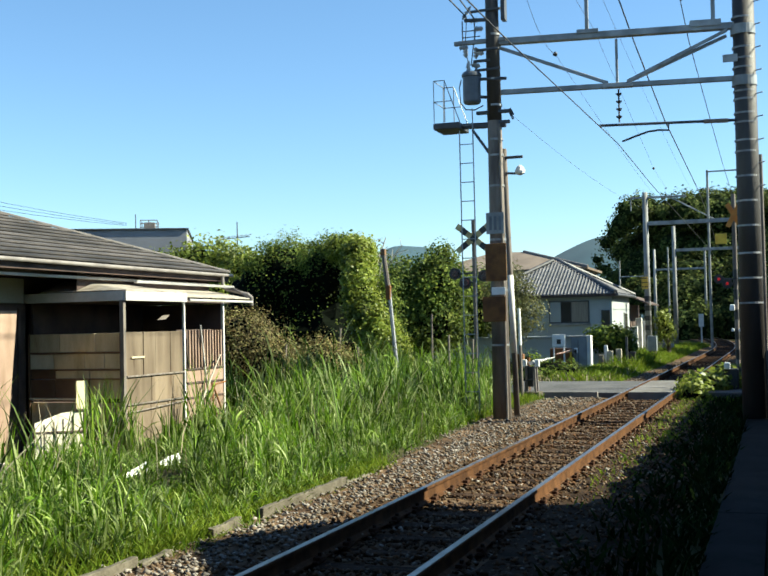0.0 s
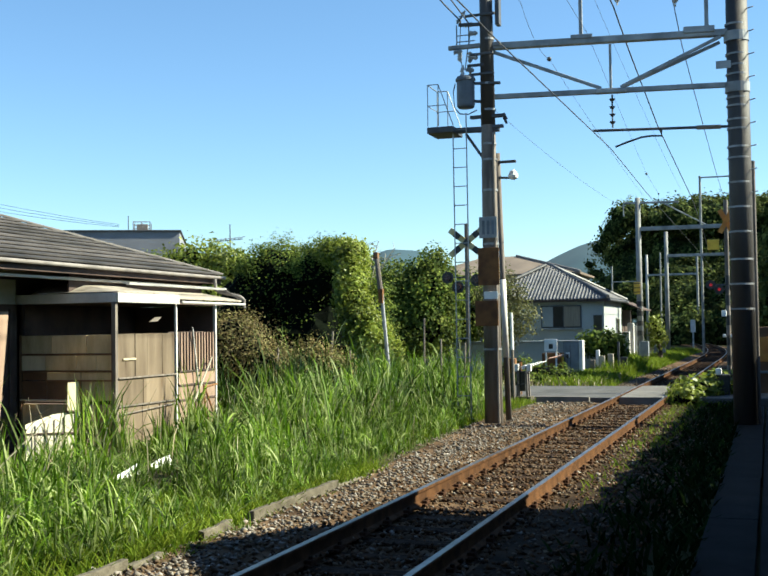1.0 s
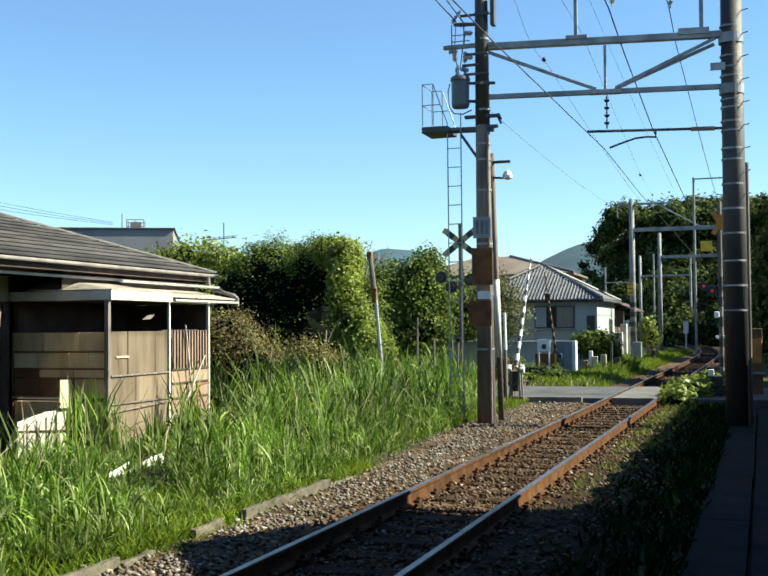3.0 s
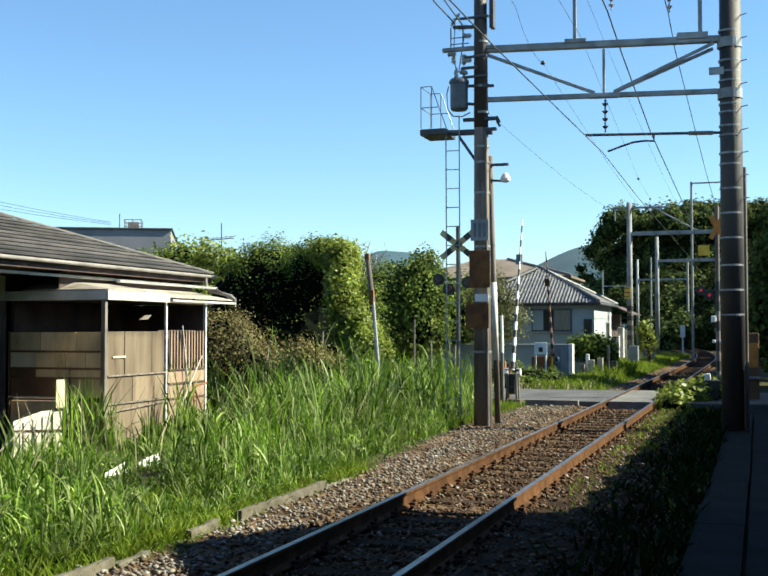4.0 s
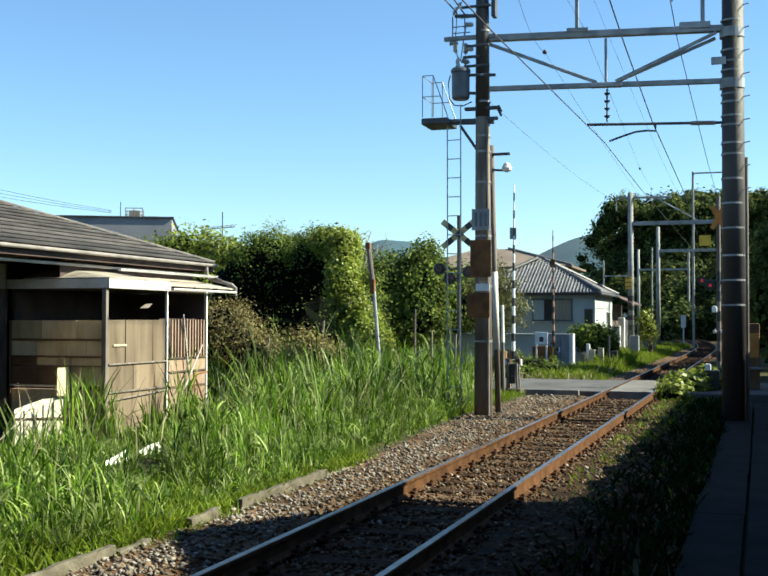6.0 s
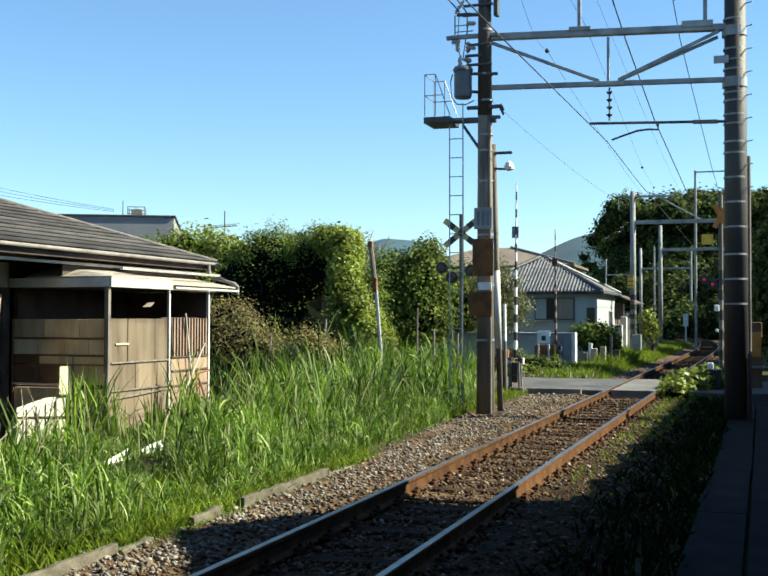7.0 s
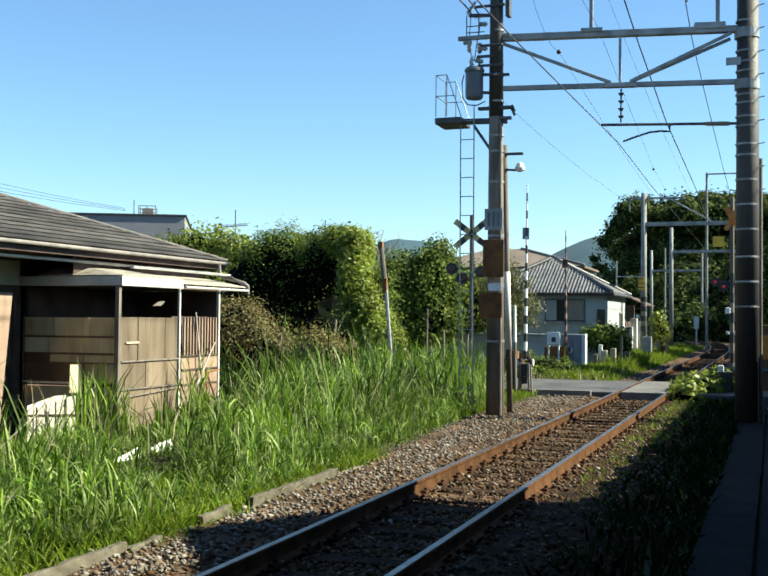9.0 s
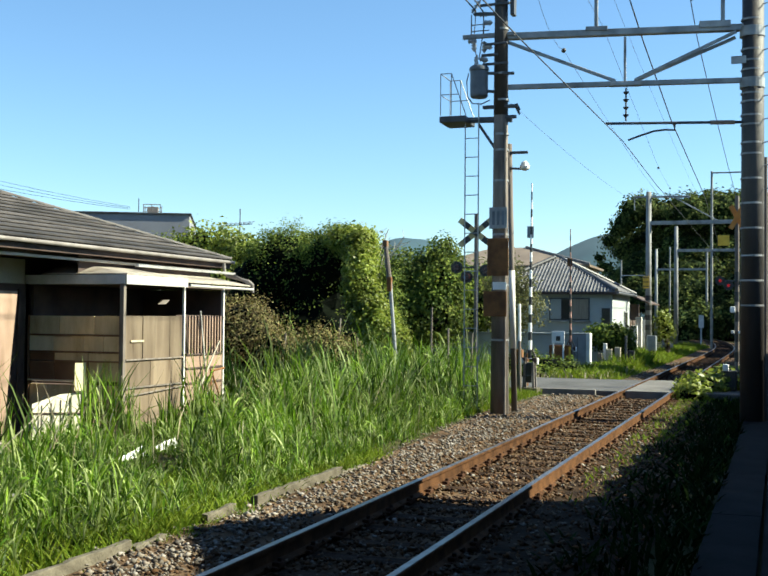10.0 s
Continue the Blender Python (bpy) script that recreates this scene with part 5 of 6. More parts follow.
    # scraps in the grass
    for pts in ([(-7.35, 11.58, -0.05), (-7.37, 12.0, 0.00), (-7.38, 12.22, 0.09), (-7.42, 12.2, 0.21), (-7.42, 11.9, 0.15), (-7.4, 11.6, 0.11)],
                [(-7.42, 12.6, -0.03), (-7.44, 12.95, 0.00), (-7.46, 13.15, 0.06), (-7.51, 13.15, 0.21), (-7.5, 12.85, 0.19), (-7.47, 12.6, 0.15)]):
        solo("scrap_sheet", made(poly, pts, 0.01), "white", "dirty pale scrap sheet standing in the grass", "scrap", "scrap sheets in the grass")
    for (a, b) in (((-6.95, 8.3, 0.12), (-6.5, 8.7, 0.18)), ((-7.05, 8.6, 0.1), (-7.1, 8.65, 0.75)), ((-7.2, 8.8, 0.2), (-6.85, 8.75, 0.62)), ((-6.9, 8.45, 0.05), (-7.0, 8.5, 0.55))):
        solo("scrap_batten", made(bar, a, b, 0.05, 0.025), "fascia", "pale broken batten lying in the grass", "scrap", "battens in the grass")
    # grey building behind
    g = thing("building", (-31, 55, 0), "plain grey flat-roofed building behind the trees", "building")
    m = pose(-27.9, 50, 0, 0, 0, 27)
    for name, dims, mat, label in (("wall", (-30, 0, 0, 9, -0.1, 6.86), "greybuild", ""), ("parapet", (-30.1, 0.08, -0.08, 9, 6.86, 6.95), "darksteel", ""), ("roof_unit", (-2.2, -1.65, 1.2, 1.8, 7.0, 7.36), "gutter", "pale roof-top tank in a frame")):
        ob = part(name, made(box, *dims, 0.02), mat, g, label)
        ob.matrix_basis = m
    for x in (-2.36, -1.95, -1.52):
        for y in (0.97, 2.0):
            ob = part("rack_post", made(box, x - 0.02, x + 0.02, y - 0.02, y + 0.02, 6.95, 7.46), "gutter", g)
            ob.matrix_basis = m
    for z in (7.1, 7.28, 7.45):
        ob = part("rack_bar", made(box, -2.38, -1.5, 0.955, 0.985, z - 0.02, z + 0.02), "gutter", g)
        ob.matrix_basis = m
    ob = part("aerial", made(rod, (-2.6, 1, 6.95), (-2.6, 1, 7.75), 0.022), "darksteel", g)
    ob.matrix_basis = m
    a = thing("roof_aerial", (-19.58, 39, 0), "thin television aerial mast above the trees", "aerial")
    part("mast", made(rod, (-19.58, 39, 0), (-19.58, 39, 5.95), 0.02), "wire", a)
    part("boom", made(rod, (-20.3, 39, 5.3), (-19.05, 39, 5.36), 0.016), "wire", a)
    for k in range(7):
        x = -20.25 + k * 0.19
        part("element", made(rod, (x, 38.75, 5.3 + 0.01 * k), (x + 0.02, 39.25, 5.42 + 0.01 * k), 0.012), "wire", a)


# ---- the far house ----
def far_house():
    h = thing("house", (-9, 50, 0), "small pale rendered house with grey ribbed tile roof", "house")
    x0, x1, y0, y1, ez = -11.9, -6.56, 47.5, 53.3, 2.98
    part("wall", made(box, x0, x1, y0, y0 + 0.2, -0.1, ez), "wallblue", h)
    part("wall", made(box, x1 - 0.2, x1, y0 + 0.2, y1, -0.1, ez), "wallblue", h)
    part("wall", made(box, x0, x0 + 0.2, y0 + 0.2, y1, -0.1, ez), "wallblue", h)
    part("wall", made(box, x0 + 0.2, x1 - 0.2, y1 - 0.2, y1, -0.1, ez), "wallblue", h)
    a, b, c, d = (x0 - 0.3, y0 - 0.35, ez), (x1 + 0.22, y0 - 0.35, ez), (x1 + 0.22, y1 + 0.3, ez), (x0 - 0.3, y1 + 0.3, ez)
    r0, r1 = (-9.5, 50.2, 4.52), (-9.3, 50.6, 4.52)
    roof = part("roof", made(poly, [a, b, r1, r0], 0.08), "tile", h, "grey ribbed tile roof")
    part("roof_face", made(poly, [b, c, r1], 0.08), "tile", roof)
    part("roof_face", made(poly, [c, d, r0, r1], 0.08), "tile", roof)
    part("roof_face", made(poly, [d, a, r0], 0.08), "tile", roof)
    n = 40
    for k in range(n):
        f = (k + 0.5) / n
        p = Vector(a).lerp(Vector(b), f)
        top = Vector(r0) if p.x < r0[0] else Vector(r1)
        s = (p.x - a[0]) / (r0[0] - a[0]) if p.x < r0[0] else (b[0] - p.x) / (b[0] - r1[0])
        s = max(0.03, min(1, s))
        q = p + Vector((0, (r0[1] - a[1]) * s, (r0[2] - a[2]) * s))
        part("tile_rib", made(rod, p + Vector((0, 0, 0.03)), q + Vector((0, 0, 0.02)), 0.024, n=6), "tile", roof)
    for k in range(26):
        f = (k + 0.5) / 26
        p = Vector(b).lerp(Vector(c), f)
        s = min(1, 1 - abs(f - 0.5) * 2 + 0.03)
        q = p.lerp(Vector((r1[0], p.y, r1[2])), s)
        part("tile_rib", made(rod, p + Vector((0, 0, 0.03)), q + Vector((0, 0, 0.02)), 0.024, n=6), "tile", roof)
    for e in (a, b, c, d):
        part("hip_ridge", made(rod, Vector(e) + Vector((0, 0, 0.06)), Vector(r0 if e[0] < -9 else r1) + Vector((0, 0, 0.08)), 0.09, n=8), "darksteel", roof, "dark hip ridge")
    part("eave", made(box, a[0], b[0], a[1] - 0.02, a[1] + 0.02, ez - 0.12, ez - 0.01), "darkwood", roof)
    part("gutter", made(rod, (b[0] + 0.05, a[1], ez - 0.05), (b[0] + 0.05, c[1], ez - 0.05), 0.06), "darksteel", h)
    # window pair and small window
    w = part("window", made(box, -9.2, -7.5, y0 - 0.06, y0 + 0.02, 1.78, 2.72, 0.01), "darksteel", h, "sliding window with dark frame")
    part("pane", made(box, -9.15, -8.7, y0 - 0.08, y0 - 0.062, 1.83, 2.67), "wallblue", w)
    part("pane", made(box, -8.67, -8.27, y0 - 0.075, y0 - 0.062, 1.83, 2.67), "window", w)
    part("pane", made(box, -8.23, -7.55, y0 - 0.08, y0 - 0.062, 1.83, 2.67), "curtain", w)
    part("sill", made(box, -9.25, -7.45, y0 - 0.14, y0, 1.7, 1.77, 0.01), "steel", w)
    w = part("window", made(box, -7.0, -6.64, y0 - 0.05, y0 + 0.02, 1.6, 2.3, 0.01), "darksteel", h, "small dark window")
    part("pane", made(box, -6.97, -6.67, y0 - 0.065, y0 - 0.052, 1.63, 2.27), "window", w)
    w = part("window", made(box, x1 - 0.02, x1 + 0.05, 51.2, 52.1, 1.3, 2.2, 0.01), "steel", h, "side window")
    part("pane", made(box, x1 + 0.052, x1 + 0.065, 51.25, 52.05, 1.35, 2.15), "window", w)
    part("side_hood", made(poly, [(x1, 53.4, 3.0), (x1 + 0.9, 53.4, 2.6), (x1 + 0.9, 58, 2.6), (x1, 58, 3.0)], 0.06), "darkwood", h, "dark lean-to roof")
    part("lean_to", made(box, x1 - 3, x1 - 0.1, 54.4, 58, -0.1, 2.6), "darkwood", h)
    wall = thing("garden_wall", (-9.5, 44.5, 0), "pale rendered garden wall before the house", "wall")
    part("wall", made(box, -13.5, -6.5, 44.4, 44.6, -0.1, 1.2, 0.02), "wallblue", wall)
    part("coping", made(box, -13.55, -6.45, 44.34, 44.66, 1.2, 1.28, 0.02), "wallblue", wall)
    r = thing("house", (-11, 63, 0), "house with long low brown metal roof behind", "house")
    part("wall", made(box, -19, -10.2, 62.5, 68, -0.1, 4.8), "plaster", r)
    part("roof", made(poly, [(-19.6, 62, 4.75), (-9.8, 62, 4.85), (-14.0, 65, 6.0), (-16, 65, 6.0)], 0.12), "brownroof", r)
    part("roof_face", made(poly, [(-9.8, 62, 4.85), (-10, 68.6, 4.85), (-14.0, 65, 6.0)], 0.12), "brownroof", r)
    part("roof_face", made(poly, [(-10, 68.6, 4.85), (-19.6, 68.6, 4.75), (-16, 65, 6.0), (-14.0, 65, 6.0)], 0.12), "brownroof", r)
    part("hip_cap", made(rod, (-14.0, 65, 6.04), (-9.8, 62, 4.89), 0.06), "gutter", r)


# ---- plants ----
def grass():
    rng = np.random.default_rng(11)

    def field(n, x0, x1, y0, y1):
        return np.stack([rng.uniform(x0, x1, n), rng.uniform(y0, y1, n)], 1)

    def add(name, xy, h, w, lean, mat, label):
        z = np.array([land(*p) for p in xy]) - 0.02
        ob = new(name, blade_mesh(name, xy, z, h, w, lean, rng, mat))
        tagged(ob, label, "grass", kind="stuff")

    # tall reeds over the whole bank
    xy = np.concatenate([field(7000, -9.2, -4.8, 5, 13), field(9000, -9.0, -4.9, 12, 24), field(4000, -13, -9.2, 18.8, 25), field(2400, -9, -6.3, 23, 27)])
    xy = xy[xy[:, 0] < -4.85 - np.clip((xy[:, 1] - 12) * 0.055, 0, 0.6)]
    inside = (xy[:, 0] < -8.9) & (xy[:, 1] > 14.1) & (xy[:, 1] < 18.7)
    xy = xy[~inside]
    d = -4.75 - xy[:, 0]
    h = np.clip(0.2 + d * 0.42, 0.15, 0.82) * rng.uniform(0.4, 1.2, len(xy))
    h *= np.where(xy[:, 1] < 15, np.where(xy[:, 0] < -6.3, np.where((xy[:, 0] < -6.6) & (xy[:, 1] > 10), 0.24, 0.36), 0.75), 1.0)
    h *= np.where((xy[:, 0] < -7.2) & (xy[:, 1] >= 15) & (xy[:, 1] < 17.6), 0.32 + 0.2 * (xy[:, 0] + 9.0), 1.0)
    h *= np.where((np.abs(xy[:, 0] + 0.6 * xy[:, 1]) < 0.5) & (xy[:, 1] > 9.3) & (xy[:, 1] < 13.2), 0.35, 1.0)
    lane = xy[:, 0] / xy[:, 1]
    h *= np.where((lane > -0.66) & (lane < -0.555) & (xy[:, 1] > 9.6) & (xy[:, 1] < 13.4), 0.3, 1.0)
    clump = np.array([noise.noise(Vector((p[0] * 0.9, p[1] * 0.9, 5))) for p in xy])
    h *= 1 + 0.7 * clump
    # leafy reeds, one plant in four places of the bank
    pick = rng.random(len(xy)) < 0.3
    reeds = xy[pick]
    zr = np.array([land(*q) for q in reeds]) - 0.02
    tagged(new("leafy_reeds", reed_mesh("leafy_reeds", reeds, zr, h[pick] * rng.uniform(0.85, 1.25, len(reeds)), 7, rng, "grass")), "dense leafy green reeds on the bank", "grass", kind="stuff")
    xy, h = xy[~pick], h[~pick] * 0.9
    add("tall_grass", xy, h, rng.uniform(0.008, 0.028, len(xy)), rng.uniform(0.08, 1.1, len(xy)), "grass", "dense tall green grass and reeds on the bank")
    # single tall sprigs
    xy = np.concatenate([field(520, -8.9, -5.8, 17.4, 24), field(140, -7.3, -5.8, 14.5, 18), field(50, -8.9, -6.2, 8, 11), field(34, -10.5, -8.6, 9.5, 13.2)])
    add("reed_sprigs", xy, rng.uniform(0.65, 1.5, len(xy)), rng.uniform(0.014, 0.03, len(xy)), rng.uniform(0.1, 0.6, len(xy)), "grass", "tall arching reed blades above the grass")
    # upright clumps before the porch and higher reeds at the back of the bank
    spots = [((-9.3, 11.3), 40, 0.16, 1.15), ((-8.6, 10.6), 34, 0.2, 1.0), ((-8.0, 9.6), 30, 0.2, 0.8), ((-8.95, 13.55), 70, 0.13, 1.35), ((-8.75, 13.9), 45, 0.12, 1.1), ((-8.35, 14.6), 50, 0.16, 0.75), ((-8.1, 15.0), 50, 0.15, 0.95), ((-8.55, 15.7), 26, 0.06, 1.6), ((-7.9, 15.4), 40, 0.2, 0.8), ((-9.9, 12.6), 40, 0.22, 0.6), ((-9.5, 18.9), 26, 0.12, 1.5), ((-9.1, 19.3), 22, 0.1, 1.7), ((-8.2, 19.2), 20, 0.1, 1.6), ((-7.0, 19.6), 18, 0.1, 1.5)]
    spots += [((x, y), 16, 0.16, hh) for x, y, hh in zip(rng.uniform(-9.4, -6.3, 46), rng.uniform(18.5, 24, 46), rng.uniform(0.9, 1.6, 46))]
    xy = np.concatenate([np.array(c) + rng.normal(0, r, (n, 2)) for c, n, r, hh in spots])
    h = np.concatenate([rng.uniform(0.45, 1.0, n) * hh for c, n, r, hh in spots])
    add("reed_clumps", xy, h, rng.uniform(0.014, 0.036, len(xy)), rng.uniform(0.03, 0.35, len(xy)), "grass", "upright clumps of tall green reeds")
    xy = np.concatenate([field(150, -9, -5.2, 9, 24), field(16, -10.4, -8.6, 9.5, 14), field(60, -12, -9, 19, 23)])
    add("dry_stalks", xy, rng.uniform(0.5, 1.2, len(xy)), rng.uniform(0.008, 0.02, len(xy)), rng.uniform(0.1, 0.9, len(xy)), "straw", "pale dry stalks among the grass")
    # short bright grass along the kerb
    xy = np.concatenate([field(9000, -6.0, -4.68, 5, 14), field(3500, -5.9, -5.3, 14, 26.5), field(900, -4.85, -4.5, 7.7, 9.4), field(1200, -4.74, -4.58, 5.5, 13)])
    add("short_grass", xy, rng.uniform(0.06, 0.24, len(xy)), rng.uniform(0.008, 0.02, len(xy)), rng.uniform(0.2, 0.9, len(xy)), "lowgrass", "short bright green grass along the kerb")
    xy = np.concatenate([field(60, -4.58, -4.48, 9.2, 9.42), field(40, -4.62, -4.5, 7.9, 8.3)])
    add("grass_tuft", xy, rng.uniform(0.12, 0.32, len(xy)), rng.uniform(0.008, 0.016, len(xy)), rng.uniform(0.1, 0.7, len(xy)), "grass", "tufts of grass before the kerb")
    # weeds right of the track and beyond the lane
    xy = np.concatenate([field(1500, -2.15, -1.45, 17, 27), field(420, -2.05, -1.6, 11, 17), field(1800, -1.95, -0.9, 26.5, 31.5)])
    add("trackside_weeds", xy, rng.uniform(0.05, 0.26, len(xy)), rng.uniform(0.012, 0.03, len(xy)), rng.uniform(0.2, 0.9, len(xy)), "lowgrass", "low green weeds beside the track")
    # low weeds beside the path, with shade painted into their colour
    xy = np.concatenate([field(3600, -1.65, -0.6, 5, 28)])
    add("shade_weeds", xy, rng.uniform(0.08, 0.3, len(xy)), rng.uniform(0.02, 0.05, len(xy)), rng.uniform(0.3, 1.0, len(xy)), "shadeweed", "low weeds beside the path, coloured near-black for shade")
    xy = np.concatenate([field(6000, -6.2, -4.35, 42, 56), field(2600, -6.4, -4.35, 32.9, 43), field(1100, -8.5, -6.0, 33.4, 43), field(5000, -6.5, -4.4, 56, 80), field(1500, -6.2, -4.9, 34.5, 40), field(1600, -5.9, -4.7, 40.5, 46)])
    add("verge_grass", xy, rng.uniform(0.06, 0.4, len(xy)), rng.uniform(0.02, 0.045, len(xy)), rng.uniform(0.2, 0.9, len(xy)), "lowgrass", "green verge grass beyond the lane")
    xy = np.concatenate([field(1700, -5.95, -4.75, 40.5, 48), field(1200, -6.7, -5.6, 48, 54)])
    add("verge_clump", xy, rng.uniform(0.25, 0.75, len(xy)), rng.uniform(0.02, 0.045, len(xy)), rng.uniform(0.2, 0.9, len(xy)), "lowgrass", "taller bright grass beside the posts")
    xy = np.concatenate([field(500, -8.3, -4.6, 32.4, 38), field(300, -6.3, -4.5, 38, 50)])
    add("verge_straw", xy, rng.uniform(0.1, 0.35, len(xy)), rng.uniform(0.02, 0.04, len(xy)), rng.uniform(0.2, 0.9, len(xy)), "straw", "dry pale tufts along the lane")
    xy = np.concatenate([field(1300, -7.6, -6.2, 24.5, 27.0)])
    add("lane_weeds", xy, rng.uniform(0.15, 0.6, len(xy)), rng.uniform(0.015, 0.035, len(xy)), rng.uniform(0.2, 0.8, len(xy)), "grass", "weeds round the gate machine")


def tree(name, label, blobs, material, clumps, per, size, spread, trunk=None, seed=1, core=0.8, floor=0.0, limbs=True, category="tree", bare=None, loose=0.5):
    rng = np.random.default_rng(seed)
    b0 = np.array(blobs, float)
    base = trunk or (float(b0[:, 0].mean()), float(b0[:, 1].mean()))
    t = thing(name, (*base, 0), label, category)
    bm = bmesh.new()
    top = float((b0[:, 2]).max())
    z, p = 0.0, Vector((*base, -0.1))
    for k in range(5):
        q = Vector((base[0] + 0.12 * math.sin(k * 2 + seed), base[1] + 0.1 * math.cos(k * 3 + seed), top * (k + 1) / 5))
        rod(bm, p, q, 0.13 * (1 - k * 0.17), 0.13 * (1 - (k + 1) * 0.17), 8)
        p = q
    if limbs:
        for b in blobs[:8]:
            s = Vector((base[0], base[1], top * 0.35))
            e = Vector(b[:3])
            m = s.lerp(e, 0.5) + Vector((0, 0, 0.2))
            rod(bm, s, m, 0.05, 0.035, 6), rod(bm, m, e, 0.035, 0.012, 6)
    part("trunk", bm, "bark", t)
    pts, way = crown_points(blobs, clumps, per, spread, rng, floor)
    # Leaves left out low on the near side; the black core shows as shade.
    if bare:
        keep = ~((pts[:, 1] < bare[0]) & (pts[:, 2] < bare[1] + rng.normal(0, 0.2, len(pts))) & (rng.random(len(pts)) < 0.93))
        pts, way = pts[keep], way[keep]
    v, f = leaf_verts(pts, np.full(len(pts), size), rng, way, 1.5, loose)
    under(new("crown", np_mesh("crown", v, f, material)), t)
    # A near-black core stands for the shade inside the crown.
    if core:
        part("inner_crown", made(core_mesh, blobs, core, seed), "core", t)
    return t


def bare_tree():
    """A leafless small tree: trunk, limbs, twigs."""
    rnd = random.Random(5)
    t = thing("bare_tree", (-10.9, 30, 0), "leafless pale tree with fine twigs", "tree")
    part("trunk", made(rod, (-10.9, 30, -0.1), (-10.75, 30, 3.4), 0.07, 0.03), "plaster", t)
    for k in range(9):
        a = Vector((-10.78, 30, 2.6 + 0.09 * k))
        b = a + Vector((rnd.uniform(-1.0, 0.9), rnd.uniform(-0.4, 0.4), rnd.uniform(0.5, 1.2)))
        limb = part("limb", made(rod, a, b, 0.018, 0.01, 6), "plaster", t)
        for j in range(5):
            p = a.lerp(b, rnd.uniform(0.5, 1.0))
            q = p + Vector((rnd.uniform(-0.4, 0.4), rnd.uniform(-0.2, 0.2), rnd.uniform(-0.05, 0.3)))
            part("twig", made(rod, p, q, 0.008, 0.004, 5), "plaster", limb)


def plants():
    bare_tree()
    # vine-covered thicket behind the bank
    tree("thicket_tree", "dense dark broadleaf tree, near-black core bared as a shaded hollow", [(-12.6, 27.8, 3.2, 0.95, 1.1, 1.0), (-11.2, 27.9, 3.25, 0.9, 1.1, 0.95), (-13.3, 27.6, 2.3, 1.0, 1.2, 1.4), (-11.9, 28.0, 2.7, 1.1, 1.0, 1.1), (-11.6, 28.0, 1.4, 1.7, 1.2, 1.4), (-12.8, 27.8, 1.2, 1.4, 1.2, 1.1), (-10.4, 28.3, 1.5, 0.9, 0.8, 1.7)], "leaf", 6400, 18, 0.045, 0.09, (-12.0, 28.2), 2, 0.82, bare=(28.0, 3.45), loose=0.4)
    tree("vine_tree", "tree hung with bright green vines", [(-10.45, 27.1, 3.78, 0.6, 0.5, 0.3), (-9.95, 26.5, 3.55, 0.36, 0.4, 0.42), (-9.75, 26.0, 3.0, 0.3, 0.4, 0.5), (-9.6, 25.7, 2.5, 0.32, 0.4, 0.5), (-9.35, 25.5, 2.0, 0.38, 0.45, 0.5), (-8.97, 25.3, 1.5, 0.42, 0.5, 0.5), (-8.75, 25.1, 1.0, 0.5, 0.5, 0.6)], "vine", 2600, 14, 0.06, 0.07, (-9.9, 26.6), 3, 0.8)
    tree("withered_shrub", "brown half-withered shrub behind the porch", [(-10.3, 20.8, 1.25, 0.75, 0.7, 0.75), (-9.6, 20.6, 0.9, 0.7, 0.6, 0.65), (-11.0, 20.9, 1.2, 0.7, 0.7, 0.8), (-10.4, 20.7, 1.7, 0.5, 0.5, 0.45)], "brown", 1900, 14, 0.034, 0.1, (-10.2, 20.8), 4, 0.75, category="shrub")
    tree("leafy_shrub", "leafy shrub with withered tips", [(-8.9, 20.9, 0.95, 0.6, 0.5, 0.6), (-8.4, 21.1, 0.85, 0.5, 0.5, 0.55), (-9.3, 21.3, 0.8, 0.6, 0.5, 0.6)], "brown", 900, 12, 0.038, 0.09, (-8.8, 21), 5, 0.6, category="shrub")
    # trees behind, between house and pole
    tree("small_tree", "light green small tree", [(-12.6, 37.5, 3.1, 0.8, 1.0, 0.8), (-11.1, 37.8, 3.9, 0.45, 0.6, 0.7), (-11.8, 37.6, 3.3, 0.7, 0.8, 0.8), (-10.9, 37.5, 3.1, 0.8, 1, 0.9), (-12.3, 37.2, 2.0, 1.1, 1, 1.0), (-11.3, 37.2, 1.9, 1.1, 1, 1.0)], "leaf", 2300, 10, 0.085, 0.15, (-11.8, 38), 6, 0.6)
    tree("small_tree", "feathery light green tree", [(-13.9, 40, 2.9, 0.7, 0.7, 0.6), (-14.6, 40, 2.6, 1.0, 1.0, 0.9), (-13.2, 40, 2.2, 1.0, 1.0, 0.9)], "vine", 900, 9, 0.11, 0.18, (-13.8, 40), 7, 0.6)
    tree("small_tree", "light green tree behind the roof", [(-20.6, 38, 4.3, 1.2, 1, 0.8), (-19.3, 38, 4.2, 1.0, 1, 0.7), (-21.6, 38, 3.8, 1.2, 1, 0.9), (-20.2, 37.6, 3.0, 1.8, 1, 1.2), (-18.2, 38.5, 3.2, 1.3, 1, 1.1)], "vine", 1500, 9, 0.11, 0.17, (-20.2, 38), 8, 0.7)
    tree("small_tree", "dense green tree behind the thicket", [(-15.5, 42, 3.2, 1.6, 1, 1.3), (-17.2, 42, 3.0, 1.6, 1, 1.2), (-12.2, 45, 2.5, 1.8, 1.2, 1.3), (-14.2, 44, 2.0, 1.6, 1.2, 1.3)], "leaf", 2000, 9, 0.13, 0.2, (-14.5, 43), 9, 0.75)
